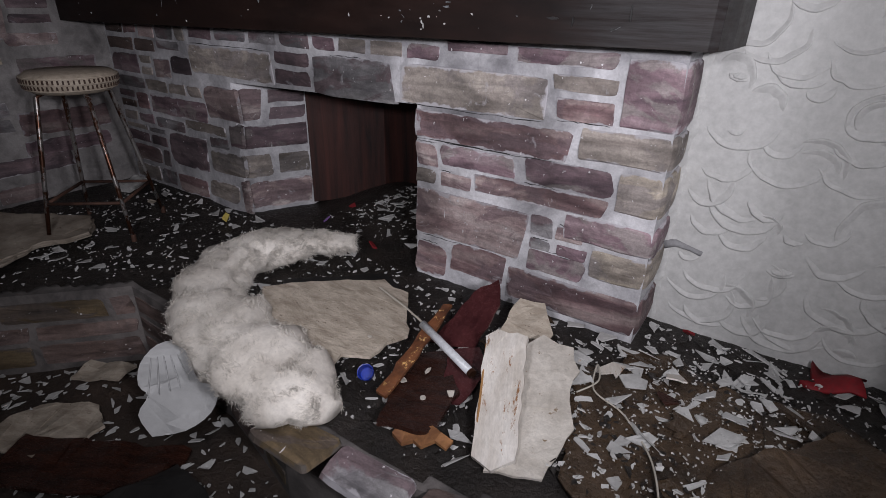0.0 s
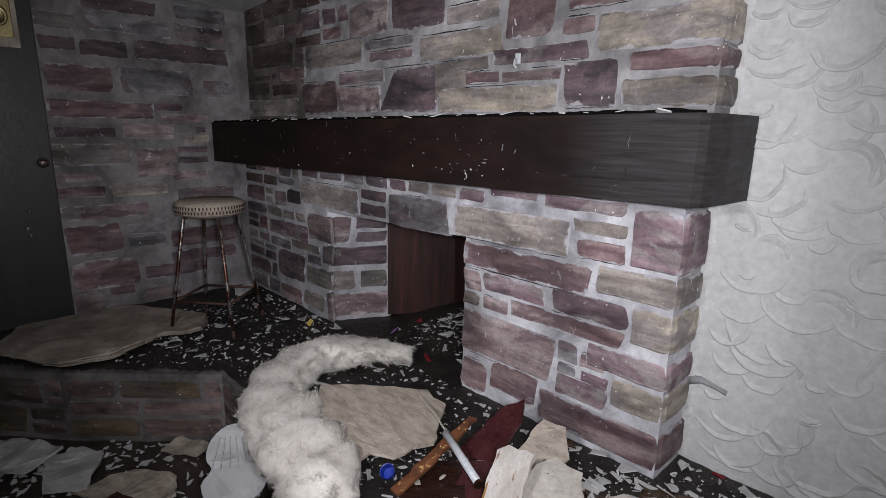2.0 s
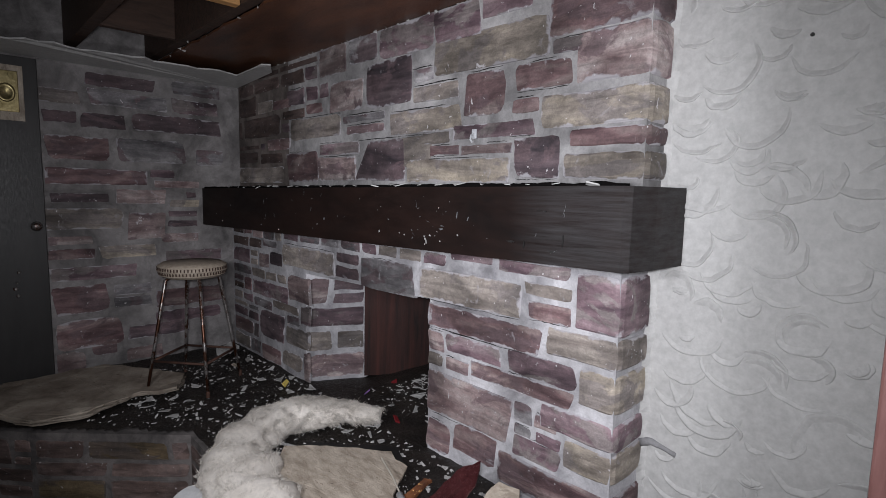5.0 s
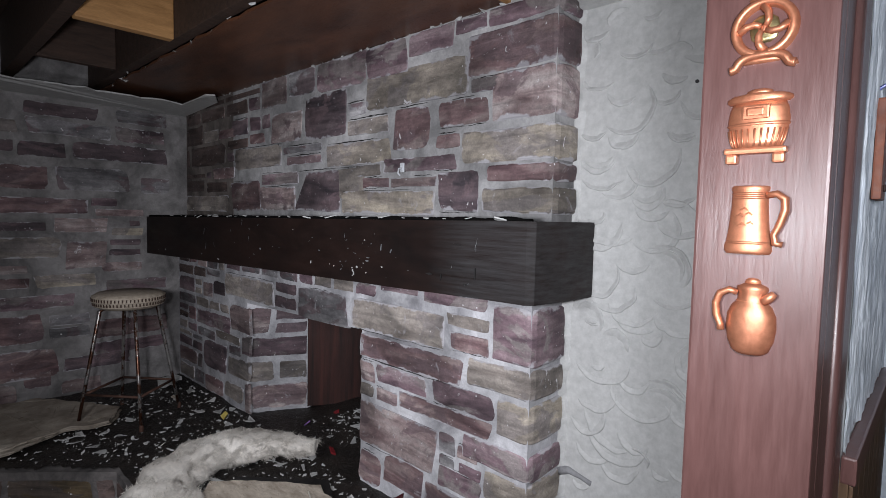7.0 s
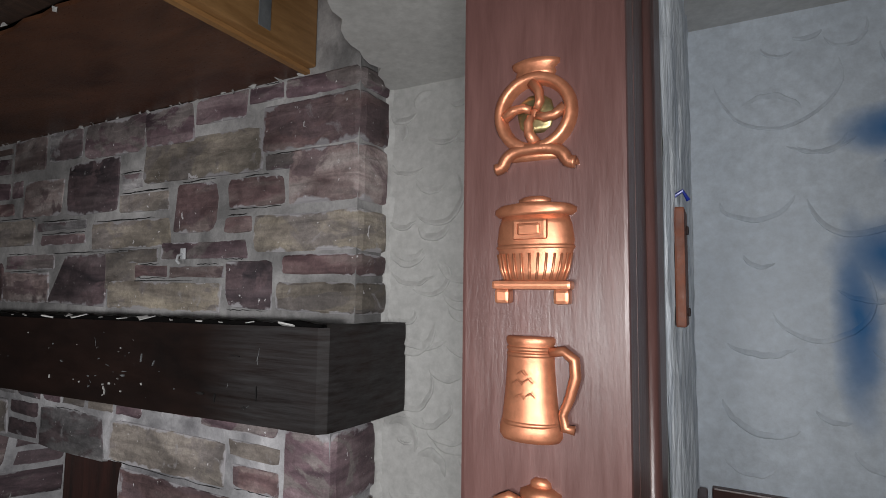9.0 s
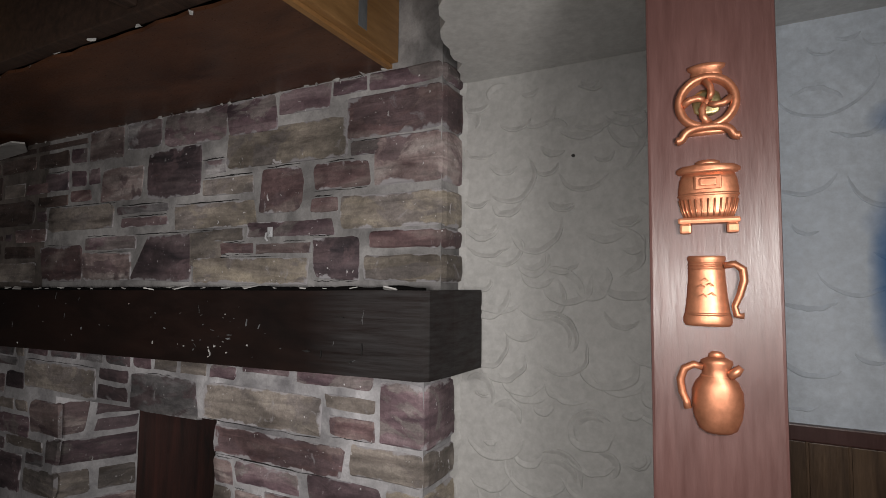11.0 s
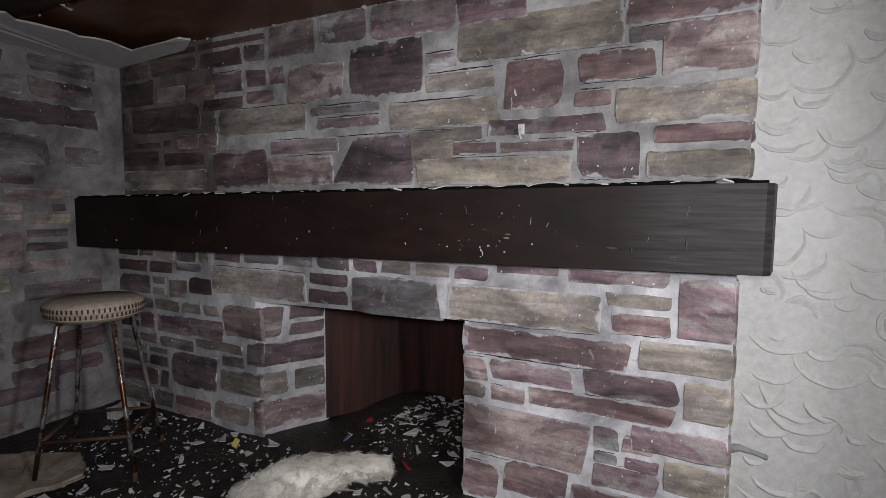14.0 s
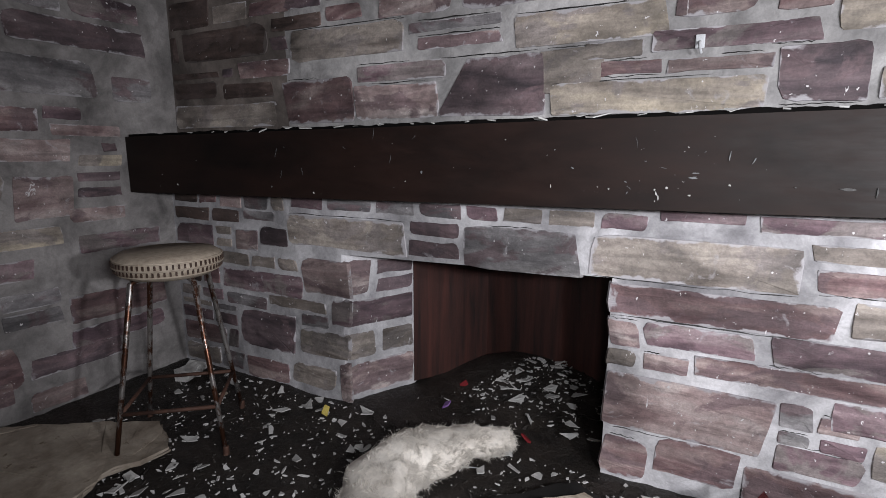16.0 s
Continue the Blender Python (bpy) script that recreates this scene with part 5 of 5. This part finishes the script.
# ---- boards, broken sheets and litter on the hearth ----
def sheet_thing(name, outline, mat, label, category, m, thick=0.012, wave=0.006, seed=1, layers=1):
    thing = empty(name, m, label, category)
    for i in range(layers):
        r = random.Random(seed + i)
        o = [(x + (r.uniform(-0.02, 0.02) if i else 0), y + (r.uniform(-0.02, 0.02) if i else 0)) for x, y in outline]
        part("layer" if layers > 1 else "sheet", rough_sheet(o, thick, r, wave), mat, thing).location = (0, 0, i * (thick + 0.003))
    return thing


H = HEARTH
sheet_thing("ceiling_board", [(-3.46, 0.24), (-3.12, 0.08), (-2.70, 0.31), (-2.66, 0.55), (-2.80, 0.78), (-2.74, 1.02), (-2.95, 1.13), (-3.2, 0.98), (-3.46, 0.8)], CREAMBOARD, "fallen cream ceiling board in layers under the stool", "board", pose(0, 0, H + 0.004), 0.008, 0.006, 3, 3)
sheet_thing("tan_board", [(-0.32, -0.02), (-0.22, 0.14), (-0.10, 0.27), (-0.02, 0.36), (0.05, 0.33), (0.12, 0.34), (0.22, 0.2), (0.30, 0.10), (0.27, 0.02), (0.28, -0.08), (0.2, -0.13), (0.23, -0.25), (0.14, -0.30), (0.08, -0.22), (-0.03, -0.2), (-0.12, -0.14), (-0.2, -0.12)], TANBOARD, "broken tan fibreboard piece lying on the hearth", "board", pose(-1.235, 1.125, H + 0.045, -3, 4, 0), 0.012, 0.0025, 4)
sheet_thing("black_board", [(-0.2, -0.12), (0.1, 0.2), (0.26, 0.12), (-0.02, -0.22)], BLACK, "small black board with a chipped edge", "board", pose(-1.40, 1.36, H + 0.012, 0, 3, 0), 0.014, 0.002, 5)
sheet_thing("maroon_shard", [(-0.11, -0.12), (0.09, -0.10), (0.11, 0.12), (0.05, 0.24), (-0.03, 0.15)], MAROON, "glossy dark red broken panel propped on the rubble", "shard", pose(-0.785, 1.365, H + 0.06, 32, -8, -2) @ Matrix.Diagonal((0.88, 0.86, 1, 1)), 0.006, 0.004, 6)
sheet_thing("maroon_shard", [(-0.05, -0.16), (0.02, -0.15), (0.09, 0.02), (0.03, 0.10), (-0.06, 0.06)], MAROON, "dull red broken panel lying among boards", "shard", pose(-0.68, 1.19, H + 0.03, 8, 6, 20), 0.006, 0.003, 7)
sheet_thing("wet_board", [(-0.11, -0.16), (0.04, -0.17), (0.10, 0.02), (0.03, 0.24), (-0.10, 0.18)], WETWOOD, "wet dark brown broken board", "board", pose(-0.71, 1.02, H + 0.02, -4, 0, 25), 0.015, 0.003, 8)
sheet_thing("orange_fibre", [(-0.085, -0.012), (-0.05, -0.028), (-0.02, -0.014), (0.01, -0.03), (0.045, -0.012), (0.08, -0.022), (0.088, 0.012), (0.05, 0.018), (0.02, 0.034), (-0.02, 0.016), (-0.05, 0.03), (-0.08, 0.012)], RUSTORANGE, "rotten orange fibre edge of a wet board", "debris", pose(-0.62, 0.875, H + 0.02, 10, 0, 12), 0.014, 0.018, 9)
sheet_thing("rust_strip", [(-0.019, -0.22), (0.017, -0.225), (0.023, -0.1), (0.02, 0.0), (0.024, 0.1), (0.016, 0.215), (-0.014, 0.205), (-0.022, 0.08), (-0.02, -0.06)], RUSTSTRIP, "rusty orange metal strip propped across the rubble", "metal strip", pose(-0.83, 1.145, H + 0.078, 11, 0, 6), 0.012, 0.004, 10)
plank = sheet_thing("peeling_plank", [(-0.08, -0.20), (-0.02, -0.235), (0.045, -0.20), (0.062, 0.02), (0.06, 0.15), (0.066, 0.185), (0.03, 0.20), (0.0, 0.197), (-0.04, 0.215), (-0.082, 0.19), (-0.078, 0.0)], PEELING, "white painted plank with peeling paint and bare brown wood", "plank", pose(-0.487, 1.10, H + 0.085, 20, -10, 21) @ Matrix.Diagonal((0.90, 1.0, 1.0, 1)), 0.018, 0.006, 11)
part("bare_edge", box((-0.079, -0.19, -0.002), (-0.072, 0.16, 0.02), 0.002), ORANGE, plank)
sheet_thing("cream_board", [(-0.10, -0.24), (0.05, -0.22), (0.12, -0.05), (0.10, 0.08), (0.125, 0.16), (0.105, 0.20), (0.10, 0.25), (0.05, 0.255), (0.0, 0.28), (-0.05, 0.22), (-0.09, 0.1)], CHALK, "torn cream wall board behind the plank", "board", pose(-0.415, 1.14, H + 0.045, 12, 4, 20), 0.010, 0.003, 12)
sheet_thing("cream_board", [(-0.09, -0.10), (0.07, -0.09), (0.10, 0.02), (0.03, 0.12), (-0.06, 0.11)], TANBOARD, "torn cream board corner leaning on rubble", "board", pose(-0.60, 1.46, H + 0.06, 25, 5, 5), 0.010, 0.012, 13)
pipe = empty("plastic_pipe", pose(-0.745, 1.175, H + 0.088, 0, 0, -20), "short white plastic pipe on the rubble", "pipe")
part("tube", tube([(-0.13, 0, 0.022), (0.0, 0, 0.006), (0.13, 0, -0.01)], 0.014, 14), PIPE, pipe, smooth=True)
part("end_cap", tube([(0.13, 0, -0.010), (0.142, 0, -0.0115)], 0.0155, 14), CHROME, pipe)
tagged(part("thin_rod", tube([(-1.19, 1.38, H + 0.07), (-1.0, 1.295, H + 0.092), (-0.865, 1.222, H + 0.112)], 0.0035, 6), WIRE), "thin pale wooden rod leaning on the pipe", "rod")
for i, (x, y, z, s) in enumerate(((-0.80, 1.02, 0.05, 0.020), (-0.70, 0.99, 0.05, 0.012), (-0.76, 1.10, 0.05, 0.014), (-0.64, 1.05, 0.055, 0.018), (-1.25, 1.02, 0.07, 0.012), (-1.02, 1.12, 0.065, 0.010))):
    r = random.Random(300 + i)
    o = [(s * r.uniform(0.5, 1.2) * math.cos(2 * math.pi * k / 7), s * r.uniform(0.4, 0.9) * math.sin(2 * math.pi * k / 7)) for k in range(7)]
    tagged(part("paint_flake", rough_sheet(o, 0.003, r, 0.003), CHALK), "pale flake of paint on the wet boards", "flake", "flakes of paint").matrix_world = pose(x, y, H + z - 0.012, r.uniform(-10, 10), r.uniform(-10, 10), 40 * i)
cap = empty("bottle_cap", pose(-0.93, 1.0, H + 0.016, 35, 20, 0) @ Matrix.Diagonal((0.8, 0.8, 0.8, 1)), "crushed bright blue plastic cup", "cup")
part("cup", lathe([(0.028, -0.02), (0.03, 0.0), (0.034, 0.025), (0.030, 0.024), (0.026, -0.012)], 14), BLUE, cap)
bm = rough_sheet([(-0.09, -0.05), (0.08, -0.04), (0.05, 0.02), (0.07, 0.05), (-0.02, 0.04), (-0.08, 0.055), (-0.06, 0.0)], 0.014, random.Random(5), 0.035)
red = tagged(part("red_cloth", bm, RED, smooth=True), "crumpled dark red cloth by the wall", "cloth")
red.matrix_world = pose(0.33, 1.83, H + 0.012, 0, 0, -8)
cable = [(-0.34, 1.30), (-0.30, 1.38), (-0.33, 1.46), (-0.30, 1.34), (-0.2, 1.30), (-0.12, 1.22), (-0.07, 1.14), (-0.03, 1.02), (-0.02, 0.92)]
tagged(part("cable", tube(smooth_path([(x, y, H + 0.022 + 0.010 * math.sin(i)) for i, (x, y) in enumerate(cable)]), 0.003, 6), WIRE, smooth=True), "loose cream cable on the rubble", "cable")
# fluted plate leaning on the hearth
plate = empty("fluted_plate", pose(-1.56, 0.70, 0.27, 48, 0, 66) @ Matrix.Diagonal((1.0, 0.88, 1, 1)), "white fluted plastic shade piece leaning on the hearth", "plate")
lobes = [(-0.10, -0.155), (0.0, -0.175), (0.09, -0.14), (0.13, -0.06), (0.10, 0.0), (0.085, 0.05), (0.105, 0.11), (0.06, 0.175), (-0.02, 0.185), (-0.085, 0.13), (-0.105, 0.05), (-0.085, 0.0), (-0.125, -0.06)]
part("shell", rough_sheet([p.xy[:] for p in smooth_path([(*q, 0) for q in lobes + lobes[:1]], 3)[:-1]], 0.005, random.Random(2), 0.004), MILKY, plate)
for k in range(6):
    x = -0.09 + 0.036 * k
    part("flute", tube(smooth_path([(x * 0.95, -0.01, 0.006), (x * 0.85, 0.03, 0.009), (x * 0.7, 0.08, 0.009), (x * 0.55, 0.14, 0.006)], 3), [0.0006] + [0.0022] * 8 + [0.0006], 6), MILKY, plate, smooth=True)
# rubble on the lower floor
for i, (x, y, rz, mat, lab, o) in enumerate((
        (-2.05, 0.42, 20, TANBOARD, "tan broken board on the lower floor", [(-0.22, -0.12), (0.16, -0.14), (0.24, 0.05), (0.1, 0.16), (-0.15, 0.12)]),
        (-1.72, 0.42, 35, WETWOOD, "wet dark board on the lower floor", [(-0.3, -0.1), (0.3, -0.12), (0.32, 0.1), (-0.28, 0.13)]),
        (-2.35, 0.25, -10, SHARD, "white plaster sheet on the lower floor", [(-0.14, -0.1), (0.12, -0.1), (0.16, 0.06), (-0.05, 0.13), (-0.16, 0.05)]),
        (-1.32, 0.42, 10, BLACK, "black plastic sheet on the lower floor", [(-0.25, -0.14), (0.2, -0.18), (0.28, 0.1), (-0.1, 0.2)]),
        (-2.62, 0.05, 40, SHARD, "pale plaster sheet on the lower floor", [(-0.2, -0.12), (0.18, -0.1), (0.2, 0.1), (-0.12, 0.14)]),
        (-2.2, 0.72, 30, TANBOARD, "tan scrap of board at the riser", [(-0.12, -0.05), (0.1, -0.06), (0.12, 0.04), (-0.1, 0.06)]))):
    sheet_thing("floor_board", o, mat, lab, "board", pose(x, y, 0.02 + 0.012 * i % 0.05, (i * 37 % 9) - 4, (i * 53 % 11) - 5, rz), 0.012, 0.012, 20 + i)
sheet_thing("muddy_board", [(-0.22, -0.30), (0.2, -0.28), (0.24, 0.1), (0.1, 0.3), (-0.14, 0.26)], MUD, "muddy brown board lying on the hearth", "board", pose(0.30, 1.22, H + 0.03, 6, -6, -35), 0.025, 0.02, 31)

mud = [(0.05 + (0.5 + 0.08 * math.sin(3 * k)) * math.cos(2 * math.pi * k / 26), 1.28 + (0.38 + 0.06 * math.sin(5 * k)) * math.sin(2 * math.pi * k / 26)) for k in range(26)]
structure("mud_patch", rough_sheet(mud, 0.008, random.Random(8), 0.012, 3), MUD, "wet brown mud spread over the hearth", "mud", True).location = (0, 0, HEARTH + 0.002)

scraps = random.Random(61)
for i in range(26):
    x, y = scraps.gauss(-0.28, 0.2), scraps.gauss(1.42, 0.16)
    if i % 3 == 0:
        x, y = scraps.gauss(-0.62, 0.12), scraps.gauss(1.38, 0.12)
    n = scraps.randint(5, 7)
    turns = sorted(scraps.uniform(0, 2 * math.pi) for _ in range(n + 2))
    o = [(scraps.uniform(0.015, 0.062) * math.cos(a), scraps.uniform(0.01, 0.05) * math.sin(a)) for a in turns]
    ob = tagged(part("board_scrap", rough_sheet(o, 0.005, scraps, 0.003), scraps.choice((SHARD, SHARD, MUD, WETWOOD, PEELING, MUD))), "torn scrap of painted wall board in the mud", "scrap", "scraps of wall board")
    ob.matrix_world = pose(min(0.4, x), min(1.59, max(0.8, y)), H + scraps.uniform(0.012, 0.035), scraps.uniform(-18, 18), scraps.uniform(-18, 18), scraps.uniform(0, 360))

# ---- plaster shards ----
shards = random.Random(17)


def shard_mesh(seed, size):
    r = random.Random(seed)
    n = r.randint(5, 8)
    angs = sorted(r.uniform(0, 2 * math.pi) for _ in range(n))
    sx, sy = size * r.uniform(0.7, 1.3), size * r.uniform(0.35, 0.8)
    curl, way = r.uniform(-0.2, 0.45), r.uniform(0, 3.1)
    flat = [(sx * math.cos(a) * r.uniform(0.6, 1), sy * math.sin(a) * r.uniform(0.6, 1)) for a in angs]
    top = [(x, y, curl * (x * math.cos(way) + y * math.sin(way)) ** 2 / size) for x, y in flat]
    th = r.uniform(0.002, 0.005)
    return top + [(x, y, z - th) for x, y, z in top], [tuple(range(n)), tuple(range(2 * n - 1, n - 1, -1))] + [(k, n + k, n + (k + 1) % n, (k + 1) % n) for k in range(n)]


def spot(r):
    """A place on the littered hearth, thicker by the plaster wall and in the fire box."""
    while True:
        k = r.random()
        if k < 0.32:
            x, y = r.uniform(-0.5, 0.5), r.uniform(0.95, 1.88)
        elif k < 0.52:
            x, y = r.gauss(-1.72, 0.24), r.gauss(2.2, 0.15)
        else:
            x, y = r.uniform(-3.3, -0.5), r.uniform(0.5, 1.66)
        if y > 1.67 and not (-2.15 < x < -1.26 and y < 2.38) and not (-0.25 < x < 0.5 and y < 1.89):
            continue
        if y > 1.75 and x < -1.3 and x < -2.42 + (y - 1.7) * 1.0 + 0.1:
            continue
        if inside(x, y, [(a, b + 0.05) for a, b in EDGE] + [(0.5, 2.5), (-3.5, 2.5)]):
            heap = 0.14 * math.exp(-((x + 1.75) ** 2 / 0.12 + (y - 2.32) ** 2 / 0.05))
            heap += 0.013 if (x - 0.05) ** 2 / 0.27 + (y - 1.28) ** 2 / 0.16 < 1 else 0.0
            return x, y, HEARTH - 0.008 + 0.012 * noise.noise(Vector((x, y, 0)) * 5) + heap


base = [part("plaster_shard", shard_mesh(i, 0.018 + 0.004 * i), SHARD) for i in range(10)]
for i in range(230):
    ob = base[i] if i < 10 else new("plaster_shard", base[i % 10].data)
    x, y, z = spot(shards)
    ob.matrix_world = pose(x, y, z + 0.008, shards.uniform(-14, 14), shards.uniform(-14, 14), shards.uniform(0, 360))
    tagged(ob, "broken white plaster shard lying in the dirt", "shard", "plaster shards")
BIG = [(0.12, 1.84, 0.08), (-0.36, 1.65, 0.051), (-0.21, 1.45, 0.062), (-0.12, 1.56, 0.036), (-0.21, 1.66, 0.036), (-0.14, 1.68, 0.036), (0.12, 1.86, 0.03), (0.15, 1.58, 0.036), (0.08, 1.46, 0.043), (0.05, 1.36, 0.065), (0.1, 1.38, 0.04),
       (0.11, 1.61, 0.033), (-0.21, 1.09, 0.02), (-0.31, 1.36, 0.03), (-0.22, 1.56, 0.045), (0.21, 1.74, 0.03), (0.03, 1.62, 0.028), (0.09, 1.67, 0.028), (-0.49, 1.66, 0.043), (-0.56, 1.62, 0.036), (-0.16, 1.13, 0.025)]
for i, (x, y, size) in enumerate(BIG):
    ob = part("plaster_shard", shard_mesh(600 + i, size * 1.1), SHARD)
    ob.matrix_world = pose(x, y, HEARTH + 0.02, shards.uniform(-8, 8), shards.uniform(-8, 8), shards.uniform(-25, 25))
    tagged(ob, "large white plaster flake on the wet mud", "shard", "plaster shards")
verts, faces = [], []
for i in range(2200):
    v, f = shard_mesh(1000 + i, 0.003 + 0.019 * shards.random() ** 2.5)
    x, y, z = spot(shards)
    m = pose(x, y, z + 0.004, shards.uniform(-28, 28), shards.uniform(-28, 28), shards.uniform(0, 360))
    q = len(verts)
    verts += [tuple(m @ Vector(p)) for p in v]
    faces += [tuple(q + k for k in t) for t in f]
for i in range(1000):
    v, f = shard_mesh(30000 + i, shards.uniform(0.0018, 0.006))
    x, y = (shards.gauss(0.02, 0.24), shards.gauss(1.42, 0.24)) if i % 3 else (shards.gauss(-0.75, 0.22), shards.gauss(1.15, 0.2))
    if not (0.95 < y < 1.65 or (0.95 < y < 1.88 and -0.2 < x)) or x > 0.47:
        continue
    m = pose(x, y, HEARTH + 0.013 + 0.006 * (i % 3), shards.uniform(-40, 40), shards.uniform(-40, 40), shards.uniform(0, 360))
    q = len(verts)
    verts += [tuple(m @ Vector(p)) for p in v]
    faces += [tuple(q + k for k in t) for t in f]
tagged(part("plaster_crumbs", (verts, faces), SHARD), "small white plaster crumbs scattered over the hearth", "rubble", kind="stuff")
verts, faces = [], []
for i in range(650):
    v, f = shard_mesh(9000 + i, shards.uniform(0.006, 0.04))
    x, y = shards.uniform(-3.0, -0.9), shards.uniform(-0.1, 0.85)
    if inside(x, y, [(a, b - 0.03) for a, b in EDGE] + [(0.66, 2.5), (-3.6, 2.5)]):
        continue
    m = pose(x, y, 0.014, shards.uniform(-20, 20), shards.uniform(-20, 20), shards.uniform(0, 360))
    q = len(verts)
    verts += [tuple(m @ Vector(p)) for p in v]
    faces += [tuple(q + k for k in t) for t in f]
tagged(part("floor_crumbs", (verts, faces), SHARD), "plaster crumbs scattered over the lower floor", "rubble", kind="stuff")
# dark clods that break up the dirt
verts, faces = [], []
for i in range(1500):
    v, f = shard_mesh(20000 + i, shards.uniform(0.006, 0.022))
    x, y, z = spot(shards)
    m = pose(x, y, z + 0.003, shards.uniform(-40, 40), shards.uniform(-40, 40), shards.uniform(0, 360))
    q = len(verts)
    verts += [tuple(m @ Vector(p)) for p in v]
    faces += [tuple(q + k for k in t) for t in f]
tagged(part("dirt_clods", (verts, faces), SOIL), "black sooty clods and chips in the dirt", "rubble", kind="stuff")
# coloured scraps
for i, (x, y, mat, lab) in enumerate(((-1.97, 1.86, PURPLE, "purple crumpled sweet wrapper on the hearth"), (-1.99, 2.08, RED, "small red scrap in the fireplace"), (-2.42, 1.55, YELLOW, "yellow scrap under the stool"), (-1.55, 1.75, RED, "tiny red scrap on the hearth"), (-0.12, 1.86, RED, "small red scrap by the pier"), (-2.96, 1.45, TANBOARD, "brown crumpled scrap under the stool"))):
    ob = tagged(part("scrap", rough_sheet([(-0.03, -0.02), (0.03, -0.022), (0.035, 0.015), (-0.02, 0.025)], 0.012, random.Random(40 + i), 0.02), mat), lab, "scrap")
    ob.matrix_world = pose(x, y, H + 0.012, 12, -8, i * 60) @ Matrix.Diagonal((0.62, 0.62, 0.7, 1))
ob = tagged(part("plaster_lump", rough_sheet([(-0.07, -0.05), (0.07, -0.04), (0.06, 0.05), (-0.05, 0.06)], 0.05, random.Random(50), 0.03), SHARD), "white plaster lump on the floor behind the stool", "plaster")
ob.matrix_world = pose(-3.30, 1.54, H + 0.005, 4, 0, 20)

# chips of plaster along the top of the mantel and along the torn ceiling
for i in range(25):
    x = -3.1 + i * 0.115 + shards.uniform(-0.03, 0.03)
    ob = new("mantel_chip", base[i % 10].data) if i else part("mantel_chip", shard_mesh(77, 0.03), SHARD)
    s = shards.uniform(0.5, 1.0)
    ob.matrix_world = pose(x, front(x) + shards.uniform(0.0, 0.012), 1.637 + mz(x, 0) + 0.009, shards.uniform(-25, 25), shards.uniform(-10, 10), shards.uniform(-20, 20)) @ Matrix.Diagonal((s, s, s, 1))
    tagged(ob, "flake of plaster lying on the mantel edge", "chip", "plaster flakes on the mantel")
for i in range(40):
    y, x = (1.758, -3.2 + i * 0.1 + shards.uniform(-0.04, 0.04)) if i < 28 else (1.16 + shards.uniform(-0.02, 0.02), -3.2 + (i - 28) * 0.22)
    ob = new("ceiling_flake", base[i % 10].data)
    s = shards.uniform(0.25, 0.6)
    ob.matrix_world = pose(x, y, 2.484, shards.uniform(30, 120), shards.uniform(-30, 30), shards.uniform(0, 360)) @ Matrix.Diagonal((s, s, s, 1))
    tagged(ob, "flake of plaster hanging at the torn ceiling", "chip", "plaster flakes under the ceiling")
